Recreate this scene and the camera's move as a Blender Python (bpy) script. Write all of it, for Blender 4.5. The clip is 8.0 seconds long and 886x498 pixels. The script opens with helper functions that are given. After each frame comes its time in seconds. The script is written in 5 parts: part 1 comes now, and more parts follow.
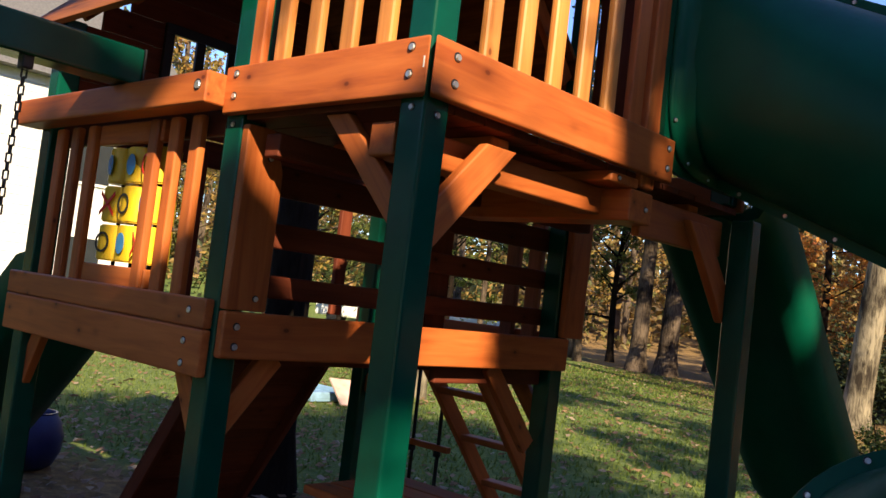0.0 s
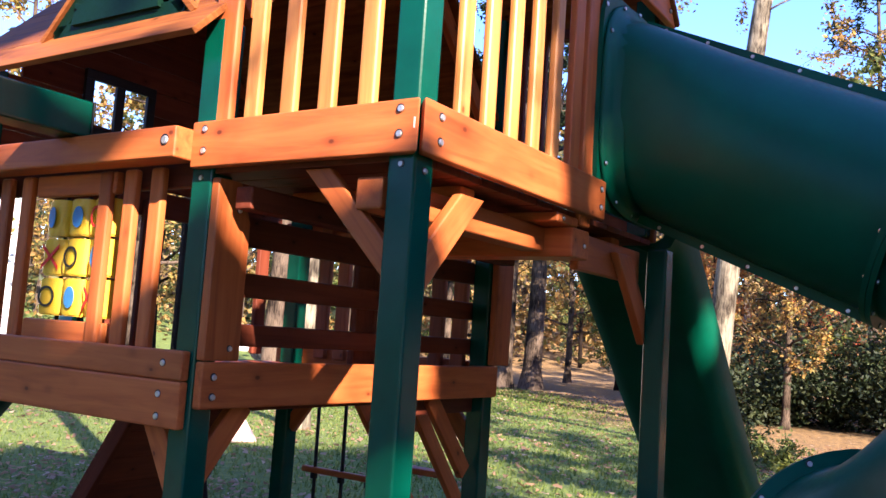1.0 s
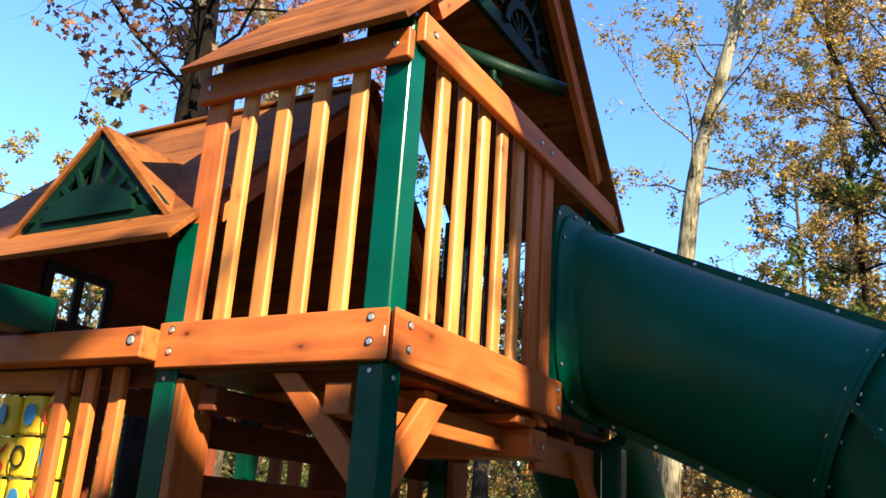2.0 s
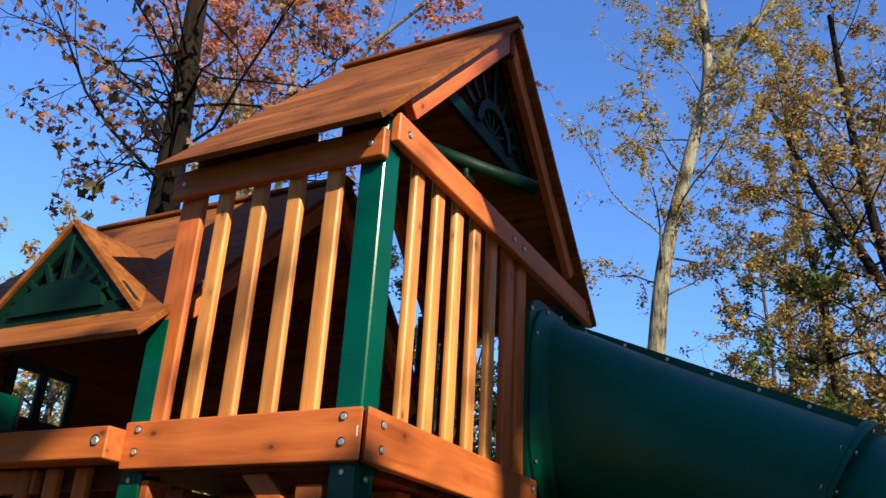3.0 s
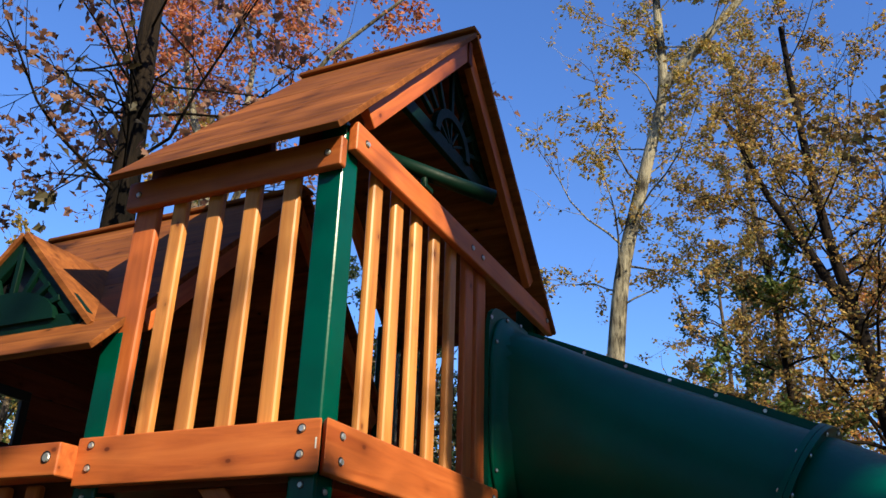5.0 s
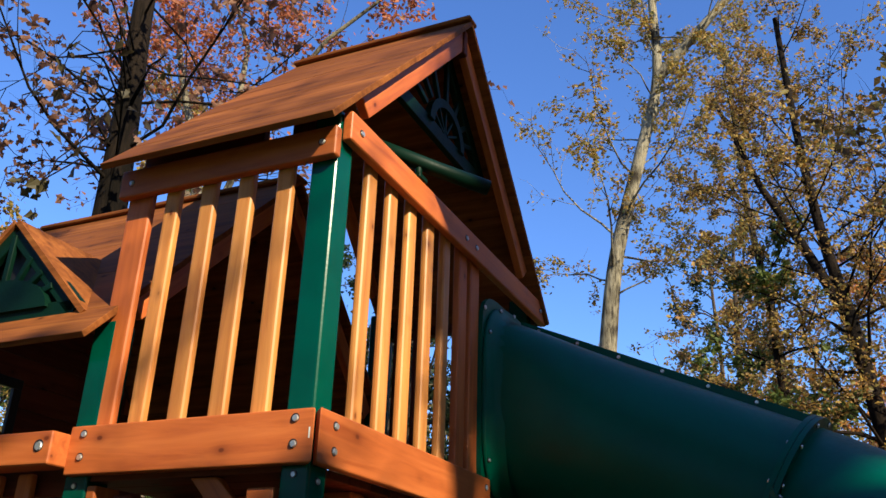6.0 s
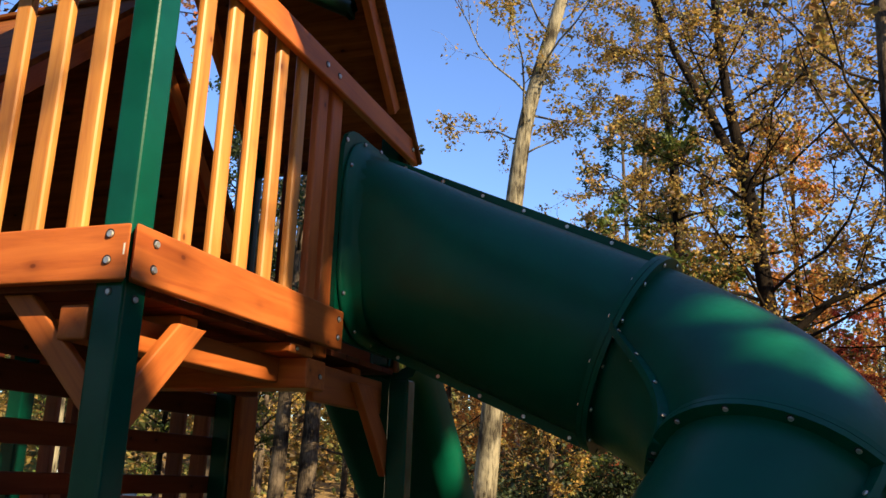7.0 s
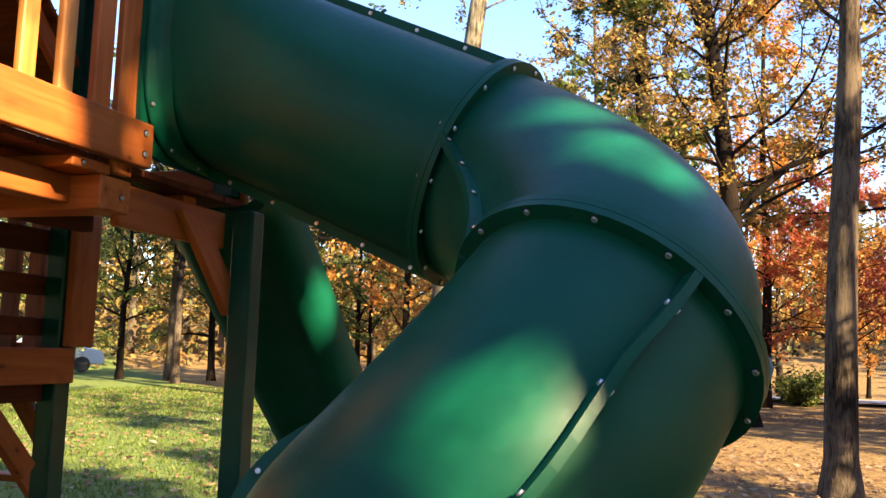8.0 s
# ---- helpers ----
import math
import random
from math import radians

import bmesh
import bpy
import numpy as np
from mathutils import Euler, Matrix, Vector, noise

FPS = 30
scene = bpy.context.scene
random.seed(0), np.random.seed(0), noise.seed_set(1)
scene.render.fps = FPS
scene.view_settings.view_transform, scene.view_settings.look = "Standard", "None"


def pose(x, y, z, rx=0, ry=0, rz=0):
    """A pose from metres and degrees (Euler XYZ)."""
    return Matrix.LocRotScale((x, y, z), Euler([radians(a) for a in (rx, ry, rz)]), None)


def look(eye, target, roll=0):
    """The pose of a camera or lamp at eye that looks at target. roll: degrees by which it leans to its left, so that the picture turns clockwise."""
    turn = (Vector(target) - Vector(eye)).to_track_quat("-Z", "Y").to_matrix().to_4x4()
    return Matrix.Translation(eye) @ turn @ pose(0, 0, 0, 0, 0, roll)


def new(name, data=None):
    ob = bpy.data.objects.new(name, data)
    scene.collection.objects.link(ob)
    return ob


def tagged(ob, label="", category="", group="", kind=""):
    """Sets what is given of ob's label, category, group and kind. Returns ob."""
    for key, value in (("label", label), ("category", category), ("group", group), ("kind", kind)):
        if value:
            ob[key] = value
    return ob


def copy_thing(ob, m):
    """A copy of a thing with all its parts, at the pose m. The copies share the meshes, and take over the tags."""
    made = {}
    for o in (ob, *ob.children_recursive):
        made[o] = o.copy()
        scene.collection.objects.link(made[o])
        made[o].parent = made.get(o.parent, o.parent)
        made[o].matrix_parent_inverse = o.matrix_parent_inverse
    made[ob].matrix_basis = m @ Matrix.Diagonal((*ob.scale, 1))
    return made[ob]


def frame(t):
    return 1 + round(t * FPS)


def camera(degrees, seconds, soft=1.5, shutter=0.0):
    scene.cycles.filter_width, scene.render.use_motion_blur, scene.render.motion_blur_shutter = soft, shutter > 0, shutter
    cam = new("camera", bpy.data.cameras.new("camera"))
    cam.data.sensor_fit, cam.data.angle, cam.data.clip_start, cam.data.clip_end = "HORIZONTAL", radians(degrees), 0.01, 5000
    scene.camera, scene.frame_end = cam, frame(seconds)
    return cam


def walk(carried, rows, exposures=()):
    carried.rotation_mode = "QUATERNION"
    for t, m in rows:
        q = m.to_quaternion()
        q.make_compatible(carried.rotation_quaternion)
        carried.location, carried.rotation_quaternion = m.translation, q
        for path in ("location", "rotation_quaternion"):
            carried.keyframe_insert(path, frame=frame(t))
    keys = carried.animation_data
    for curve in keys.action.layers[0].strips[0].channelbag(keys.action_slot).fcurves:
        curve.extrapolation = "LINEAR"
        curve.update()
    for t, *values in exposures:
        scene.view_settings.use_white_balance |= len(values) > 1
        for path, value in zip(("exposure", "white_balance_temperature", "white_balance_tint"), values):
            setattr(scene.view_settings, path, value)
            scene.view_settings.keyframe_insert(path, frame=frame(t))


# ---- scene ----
cam = camera(53.7, 8.0)
PATH = [
    (0, (0.077, -0.072, 1.554), (-1.275, 1.397, 1.674), 6.7),
    (0.5, (0.028, -0.291, 1.548), (-1.204, 1.281, 1.659), 5.5),
    (1, (-0.124, -0.454, 1.579), (-1.214, 1.211, 1.778), 3.8),
    (1.5, (-0.147, -0.534, 1.61), (-1.173, 1.13, 2.035), 4.1),
    (2, (-0.15, -0.58, 1.64), (-1.104, 1.07, 2.246), 3.9),
    (2.2, (-0.151, -0.596, 1.649), (-1.084, 1.05, 2.298), 3.7),
    (3.5, (-0.154, -0.591, 1.663), (-0.996, 1.016, 2.505), 3.0),
    (4, (-0.153, -0.57, 1.659), (-0.951, 1.071, 2.478), 2.8),
    (4.5, (-0.151, -0.578, 1.661), (-0.944, 1.076, 2.459), 2.2),
    (5.8, (-0.153, -0.587, 1.666), (-0.933, 1.033, 2.542), 1.5),
    (6, (-0.155, -0.586, 1.667), (-0.932, 1.073, 2.47), 1.9),
    (6.5, (-0.142, -0.517, 1.624), (-0.875, 1.242, 2.229), 2.4),
    (7, (0.029, -0.363, 1.606), (-0.607, 1.464, 2.112), 2.0),
    (7.5, (0.347, -0.073, 1.541), (-0.191, 1.827, 1.858), 2.7),
    (8, (0.41, 0.257, 1.492), (-0.187, 2.152, 1.718), 1.8),
]
EXPOSURES = [(0.0, 1.25, 6200, 10), (0.5, 2.15, 5400, 16), (1.0, 2.3, 5400, 24), (1.5, 2.2, 5900, 16), (2.0, 1.9, 5800, -2), (3.5, 0.93, 5500, 1), (4.5, 0.97, 5600, 1),
             (6.0, 0.98, 5600, 2), (6.5, 1.0, 5900, 4), (7.0, 1.28, 6600, 3), (7.5, 1.45, 7400, 14), (8.0, 2.4, 7000, 8)]
walk(cam, [(t, look(eye, target, roll)) for t, eye, target, roll in PATH], EXPOSURES)

# world and sun
SUN = Vector((0.75, -0.41, 0.50)).normalized()
world = bpy.data.worlds.new("sky")
scene.world = world
world.use_nodes = True
wn = world.node_tree.nodes
sky = wn.new("ShaderNodeTexSky")
sky.sky_type = "NISHITA"
sky.sun_disc = False
sky.sun_elevation = math.asin(SUN.z)
sky.sun_rotation = math.atan2(SUN.x, SUN.y)
sky.altitude, sky.air_density, sky.dust_density, sky.ozone_density = 300, 1.0, 0.2, 3.0
deep = wn.new("ShaderNodeHueSaturation")
deep.inputs["Hue"].default_value = 0.515
deep.inputs["Saturation"].default_value = 1.12
world.node_tree.links.new(sky.outputs[0], deep.inputs["Color"])
world.node_tree.links.new(deep.outputs[0], wn["Background"].inputs[0])
wn["Background"].inputs[1].default_value = 0.122
sun = new("sun", bpy.data.lights.new("sun", "SUN"))
sun.data.energy, sun.data.angle, sun.data.color = 5.0, radians(0.55), (1.0, 0.79, 0.50)
sun.matrix_world = look(SUN * 30, (0, 0, 0))


# materials
def mat(name):
    m = bpy.data.materials.new(name)
    m.use_nodes = True
    return m, m.node_tree.nodes, m.node_tree.links, m.node_tree.nodes["Principled BSDF"]


def node(nodes, kind, **values):
    n = nodes.new("ShaderNode" + kind)
    for key, v in values.items():
        n.inputs[key].default_value = v
    return n


def ramp(nodes, stops):
    r = nodes.new("ShaderNodeValToRGB")
    e = r.color_ramp.elements
    while len(e) < len(stops):
        e.new(0.5)
    for k, (p, c) in zip(e, stops):
        k.position, k.color = p, (*c, 1)
    return r


def bump(nodes, links, shader, height, strength, distance):
    b = node(nodes, "Bump", Strength=strength, Distance=distance)
    links.new(height, b.inputs["Height"])
    links.new(b.outputs[0], shader.inputs["Normal"])
    return b


def wood(name, light, mid, dark, rough=0.5, gloss=0.36):
    """Stained wood whose grain runs along the local x axis of each board."""
    m, nd, lk, sh = mat(name)
    co, info = nd.new("ShaderNodeTexCoord"), nd.new("ShaderNodeObjectInfo")
    off = node(nd, "VectorMath")
    off.operation = "MULTIPLY_ADD"
    lk.new(info.outputs["Random"], off.inputs[0])
    off.inputs[1].default_value = (31.0, 17.0, 23.0)
    lk.new(co.outputs["Object"], off.inputs[2])
    mp = node(nd, "Mapping", Scale=(1.2, 16.0, 16.0))
    lk.new(off.outputs[0], mp.inputs[0])
    grain = node(nd, "TexNoise", Scale=1.6, Detail=6.0, Roughness=0.62, Distortion=0.6)
    lk.new(mp.outputs[0], grain.inputs[0])
    broad = node(nd, "TexNoise", Scale=2.2, Detail=2.0)
    lk.new(off.outputs[0], broad.inputs[0])
    rp = ramp(nd, [(0.28, dark), (0.5, mid), (0.74, light)])
    lk.new(grain.outputs[0], rp.inputs[0])
    tone = node(nd, "HueSaturation")
    val = node(nd, "MapRange")
    val.inputs["To Min"].default_value, val.inputs["To Max"].default_value = 0.8, 1.2
    lk.new(info.outputs["Random"], val.inputs["Value"])
    v2 = node(nd, "MapRange")
    v2.inputs["To Min"].default_value, v2.inputs["To Max"].default_value = 0.72, 1.28
    lk.new(broad.outputs[0], v2.inputs["Value"])
    mul = node(nd, "Math")
    mul.operation = "MULTIPLY"
    lk.new(val.outputs[0], mul.inputs[0])
    lk.new(v2.outputs[0], mul.inputs[1])
    lk.new(mul.outputs[0], tone.inputs["Value"])
    lk.new(rp.outputs[0], tone.inputs["Color"])
    out = tone.outputs[0]
    km = node(nd, "Mapping", Scale=(6.0, 9.5, 9.5))
    lk.new(off.outputs[0], km.inputs[0])
    vor = node(nd, "TexVoronoi", Scale=1.0)
    lk.new(km.outputs[0], vor.inputs[0])
    kr = ramp(nd, [(0.055, (1, 1, 1)), (0.085, (0.4, 0.4, 0.4)), (0.2, (0.1, 0.1, 0.1)), (0.3, (0, 0, 0))])
    lk.new(vor.outputs["Distance"], kr.inputs[0])
    mix = nd.new("ShaderNodeMix")
    mix.data_type = "RGBA"
    lk.new(kr.outputs[0], mix.inputs["Factor"])
    lk.new(out, mix.inputs["A"])
    mix.inputs["B"].default_value = (dark[0] * 0.45, dark[1] * 0.4, dark[2] * 0.4, 1)
    out = mix.outputs["Result"]
    lk.new(out, sh.inputs["Base Color"])
    sheen = node(nd, "MapRange")
    sheen.inputs["To Min"].default_value, sheen.inputs["To Max"].default_value = rough * 0.8, rough * 1.2
    lk.new(grain.outputs[0], sheen.inputs["Value"])
    lk.new(sheen.outputs[0], sh.inputs["Roughness"])
    sh.inputs["Specular IOR Level"].default_value = gloss
    bump(nd, lk, sh, grain.outputs[0], 0.25, 0.002)
    return m


def plain(name, colour, rough=0.4, metal=0.0, spread=0.25, scale=6.0, bumped=0.05, coat=0.0, gloss=0.5):
    """A moulded or painted surface with slight mottling and scuffs."""
    m, nd, lk, sh = mat(name)
    co = nd.new("ShaderNodeTexCoord")
    a = node(nd, "TexNoise", Scale=scale, Detail=5.0, Roughness=0.6)
    b = node(nd, "TexNoise", Scale=scale * 14, Detail=3.0)
    lk.new(co.outputs["Object"], a.inputs[0])
    lk.new(co.outputs["Object"], b.inputs[0])
    lo, hi = [c * (1 - spread) for c in colour], [min(1, c * (1 + spread)) for c in colour]
    rp = ramp(nd, [(0.3, lo), (0.7, hi)])
    lk.new(a.outputs[0], rp.inputs[0])
    lk.new(rp.outputs[0], sh.inputs["Base Color"])
    rr = node(nd, "MapRange")
    rr.inputs["To Min"].default_value, rr.inputs["To Max"].default_value = rough * 0.75, min(1, rough * 1.3)
    lk.new(b.outputs[0], rr.inputs["Value"])
    lk.new(rr.outputs[0], sh.inputs["Roughness"])
    sh.inputs["Metallic"].default_value = metal
    sh.inputs["Coat Weight"].default_value = coat
    sh.inputs["Specular IOR Level"].default_value = gloss
    bump(nd, lk, sh, b.outputs[0], bumped, 0.002)
    return m


CEDAR = wood("stained_cedar", (0.52, 0.152, 0.036), (0.435, 0.110, 0.023), (0.31, 0.068, 0.014))
MIDWOOD = wood("mid_tone_stained_cedar", (0.40, 0.115, 0.035), (0.31, 0.08, 0.023), (0.2, 0.047, 0.014))
PALECEDAR = wood("pale_cedar_slat", (0.62, 0.285, 0.08), (0.52, 0.205, 0.048), (0.38, 0.125, 0.028), 0.42)
ROOFWOOD = wood("stained_roof_cedar", (0.29, 0.105, 0.026), (0.20, 0.064, 0.015), (0.10, 0.030, 0.007), 0.7, 0.12)
# Stained cedar with the shade inside and under the decks mixed into its colour.
SHADEWOOD = wood("shaded_stained_cedar", (0.19, 0.047, 0.022), (0.145, 0.033, 0.015), (0.09, 0.02, 0.009), 0.6, 0.2)
SLEEVE = plain("green_sleeve", (0.002, 0.060, 0.038), 0.2, spread=0.15, gloss=0.35)
TUBE = plain("green_tube_plastic", (0.002, 0.077, 0.043), 0.37, spread=0.18, scale=3.0, gloss=0.19)
# Darker than the tube's green: the gables' shade is put into the colour.
GREEN = plain("shaded_green_plastic", (0.002, 0.016, 0.009), 0.5, spread=0.15, gloss=0.15)
STEEL = plain("zinc_bolt", (0.66, 0.65, 0.62), 0.34, 0.75)
YELLOW = plain("yellow_plastic", (0.78, 0.5, 0.015), 0.35, spread=0.08)
RED = plain("red_paint", (0.75, 0.03, 0.02), 0.5)
PALEBLUE = plain("pale_blue_plastic", (0.22, 0.36, 0.5), 0.5)
PINKWOOD = plain("weathered_pink_wood", (0.55, 0.38, 0.31), 0.8)
BLUE = plain("blue_paint", (0.07, 0.28, 0.6), 0.4)
BLACK = plain("black_plastic", (0.012, 0.012, 0.014), 0.45)
NAVY = plain("navy_plastic", (0.012, 0.018, 0.09), 0.4)
ROPE = plain("black_rope", (0.015, 0.015, 0.015), 0.85, scale=40)
LABEL = plain("white_paper", (0.75, 0.74, 0.7), 0.6, spread=0.05)
SIDING = plain("white_siding", (0.74, 0.74, 0.72), 0.6, spread=0.06)
GRAVEL = plain("pale_gravel", (0.5, 0.46, 0.4), 0.95, spread=0.2, scale=30)
ROOFING = plain("grey_shingle", (0.12, 0.115, 0.11), 0.9, spread=0.3, scale=20)
GLASS = plain("dark_window_glass", (0.03, 0.035, 0.04), 0.08, spread=0.1)


def bark(name, light, dark, scale=1.0):
    m, nd, lk, sh = mat(name)
    co = nd.new("ShaderNodeTexCoord")
    mp = node(nd, "Mapping", Scale=(14 * scale, 14 * scale, 2.2 * scale))
    lk.new(co.outputs["Object"], mp.inputs[0])
    a = node(nd, "TexNoise", Scale=1.9, Detail=6.0, Roughness=0.75, Distortion=0.5)
    lk.new(mp.outputs[0], a.inputs[0])
    b = node(nd, "TexNoise", Scale=1.3, Detail=3.0)
    lk.new(co.outputs["Object"], b.inputs[0])
    add = node(nd, "Math")
    add.operation = "MULTIPLY"
    lk.new(a.outputs[0], add.inputs[0])
    lk.new(b.outputs[0], add.inputs[1])
    rp = ramp(nd, [(0.17, dark), (0.23, [0.45 * (x + y) for x, y in zip(light, dark)]), (0.31, light)])
    lk.new(add.outputs[0], rp.inputs[0])
    lk.new(rp.outputs[0], sh.inputs["Base Color"])
    sh.inputs["Roughness"].default_value = 0.95
    sh.inputs["Specular IOR Level"].default_value = 0.1
    bump(nd, lk, sh, a.outputs[0], 0.9, 0.03)
    return m


# Brown bark taken near black: the trunks' shade is put into the colour.
BARK_SHADED = bark("shaded_bark", (0.020, 0.0135, 0.0095), (0.006, 0.0045, 0.0035))
BARK_GREY = bark("grey_brown_bark", (0.14, 0.104, 0.074), (0.014, 0.010, 0.0075))
BARK_PALE = bark("pale_bark", (0.29, 0.25, 0.175), (0.035, 0.028, 0.021), 0.6)


def leaves(name, stops):
    """Leaf colours picked per leaf, with some light coming through."""
    m, nd, lk, sh = mat(name)
    geo = nd.new("ShaderNodeNewGeometry")
    rp = ramp(nd, stops)
    lk.new(geo.outputs["Random Per Island"], rp.inputs[0])
    lk.new(rp.outputs[0], sh.inputs["Base Color"])
    sh.inputs["Roughness"].default_value = 0.6
    tr = nd.new("ShaderNodeBsdfTranslucent")
    lk.new(rp.outputs[0], tr.inputs[0])
    mx = node(nd, "MixShader", Fac=0.45)
    lk.new(sh.outputs[0], mx.inputs[1])
    lk.new(tr.outputs[0], mx.inputs[2])
    lk.new(mx.outputs[0], nd["Material Output"].inputs[0])
    return m


OAK = leaves("oak_leaves", [(0.0, (0.075, 0.045, 0.022)), (0.25, (0.21, 0.12, 0.042)), (0.5, (0.52, 0.32, 0.065)), (0.75, (0.20, 0.19, 0.05)), (1.0, (0.42, 0.19, 0.042))])
RUST = leaves("rust_leaves", [(0.0, (0.075, 0.036, 0.03)), (0.4, (0.17, 0.08, 0.055)), (0.7, (0.34, 0.16, 0.085)), (1.0, (0.13, 0.055, 0.042))])
GOLD = leaves("gold_leaves", [(0.0, (0.26, 0.15, 0.04)), (0.4, (0.44, 0.29, 0.055)), (0.7, (0.2, 0.2, 0.055)), (1.0, (0.42, 0.2, 0.045))])
ORANGE = leaves("orange_leaves", [(0.0, (0.45, 0.16, 0.03)), (0.4, (0.6, 0.25, 0.05)), (0.7, (0.5, 0.33, 0.08)), (1.0, (0.35, 0.1, 0.03))])
CRIMSON = leaves("crimson_leaves", [(0.0, (0.40, 0.06, 0.035)), (0.5, (0.52, 0.14, 0.05)), (1.0, (0.34, 0.06, 0.04))])
GREENLEAF = leaves("green_leaves", [(0.0, (0.05, 0.08, 0.02)), (0.4, (0.12, 0.16, 0.03)), (0.75, (0.25, 0.26, 0.05)), (1.0, (0.08, 0.12, 0.03))])
PINE = leaves("pine_needles", [(0.0, (0.012, 0.025, 0.01)), (0.5, (0.03, 0.05, 0.016)), (1.0, (0.07, 0.085, 0.03))])
EMBER = leaves("ember_leaves", [(0.0, (0.40, 0.11, 0.04)), (0.4, (0.50, 0.17, 0.06)), (0.7, (0.33, 0.085, 0.045)), (1.0, (0.45, 0.22, 0.10))])
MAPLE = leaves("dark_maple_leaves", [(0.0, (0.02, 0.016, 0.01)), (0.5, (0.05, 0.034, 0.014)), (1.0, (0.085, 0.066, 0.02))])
LITTER = leaves("fallen_leaves", [(0.0, (0.22, 0.12, 0.06)), (0.35, (0.34, 0.21, 0.11)), (0.7, (0.27, 0.17, 0.10)), (1.0, (0.46, 0.36, 0.26))])
FAR = leaves("far_foliage", [(0.0, (0.05, 0.035, 0.02)), (0.2, (0.38, 0.22, 0.065)), (0.4, (0.20, 0.20, 0.06)), (0.6, (0.045, 0.062, 0.022)), (0.8, (0.46, 0.28, 0.075)), (1.0, (0.06, 0.075, 0.028))])
GRASS = leaves("grass_blades", [(0.0, (0.06, 0.105, 0.015)), (0.5, (0.12, 0.185, 0.026)), (1.0, (0.22, 0.26, 0.05))])


def ground_material():
    m, nd, lk, sh = mat("lawn_and_leaf_litter")
    geo = nd.new("ShaderNodeNewGeometry")
    sep = nd.new("ShaderNodeSeparateXYZ")
    lk.new(geo.outputs["Position"], sep.inputs[0])
    big = node(nd, "TexNoise", Scale=0.35, Detail=4.0, Roughness=0.6)
    fine = node(nd, "TexNoise", Scale=9.0, Detail=8.0, Roughness=0.75)
    lk.new(geo.outputs["Position"], big.inputs[0])
    lk.new(geo.outputs["Position"], fine.inputs[0])
    lawn = ramp(nd, [(0.25, (0.04, 0.065, 0.012)), (0.5, (0.105, 0.155, 0.024)), (0.66, (0.19, 0.23, 0.042)), (0.8, (0.28, 0.21, 0.09))])
    litter = ramp(nd, [(0.3, (0.06, 0.034, 0.02)), (0.5, (0.20, 0.118, 0.036)), (0.66, (0.36, 0.225, 0.075)), (0.78, (0.52, 0.38, 0.18))])
    lk.new(fine.outputs[0], lawn.inputs[0])
    lk.new(fine.outputs[0], litter.inputs[0])
    # The woods' floor begins past a wavering line; mulch lies under the play set.
    far = node(nd, "Math")
    far.operation = "MULTIPLY_ADD"
    lk.new(sep.outputs["X"], far.inputs[0])
    far.inputs[1].default_value = 1.0
    lk.new(sep.outputs["Y"], far.inputs[2])
    f2 = node(nd, "Math")
    f2.operation = "MULTIPLY_ADD"
    lk.new(big.outputs[0], f2.inputs[0])
    f2.inputs[1].default_value = 5.0
    lk.new(far.outputs[0], f2.inputs[2])
    edge = node(nd, "MapRange")
    edge.inputs["From Min"].default_value, edge.inputs["From Max"].default_value = 11.5, 13.5
    lk.new(f2.outputs[0], edge.inputs["Value"])
    dist = node(nd, "VectorMath")
    dist.operation = "DISTANCE"
    lk.new(geo.outputs["Position"], dist.inputs[0])
    dist.inputs[1].default_value = (-3.2, 0.6, 0)
    d2 = node(nd, "Math")
    d2.operation = "MULTIPLY_ADD"
    lk.new(big.outputs[0], d2.inputs[0])
    d2.inputs[1].default_value = 2.2
    lk.new(dist.outputs["Value"], d2.inputs[2])
    mulch = node(nd, "MapRange")
    mulch.inputs["From Min"].default_value, mulch.inputs["From Max"].default_value = 5.4, 5.0
    lk.new(d2.outputs[0], mulch.inputs["Value"])
    mx = node(nd, "Math")
    mx.operation = "MAXIMUM"
    lk.new(edge.outputs[0], mx.inputs[0])
    lk.new(mulch.outputs[0], mx.inputs[1])
    mix = nd.new("ShaderNodeMix")
    mix.data_type = "RGBA"
    lk.new(mx.outputs[0], mix.inputs["Factor"])
    lk.new(lawn.outputs[0], mix.inputs["A"])
    lk.new(litter.outputs[0], mix.inputs["B"])
    lk.new(mix.outputs["Result"], sh.inputs["Base Color"])
    sh.inputs["Roughness"].default_value = 1.0
    bump(nd, lk, sh, fine.outputs[0], 0.8, 0.05)
    return m


GROUND = ground_material()


# building blocks
def mesh_of(bm, name, material, smooth=False):
    me = bpy.data.meshes.new(name)
    if smooth:
        for f in bm.faces:
            f.smooth = True
    bm.to_mesh(me)
    bm.free()
    me.materials.append(material)
    return me


def thing(name, at, label, category, group="", kind=""):
    ob = new(name)
    ob.location = at
    ob.empty_display_size = 0.1
    return tagged(ob, label, category, group, kind)


def origin(ob):
    m = Matrix.Identity(4)
    while ob:
        m = ob.matrix_basis @ m if not ob.parent else ob.matrix_parent_inverse @ ob.matrix_basis @ m
        ob = ob.parent
    return m


def put(ob, parent, m=None):
    """Hang ob under parent with m as its pose in the world."""
    if parent:
        ob.parent = parent
        ob.matrix_parent_inverse = origin(parent).inverted()
    ob.matrix_basis = m or Matrix.Identity(4)
    return ob


def part(name, bm, material, parent, label="", m=None, smooth=False):
    ob = put(new(name, mesh_of(bm, name, material, smooth)), parent, m)
    return tagged(ob, label)


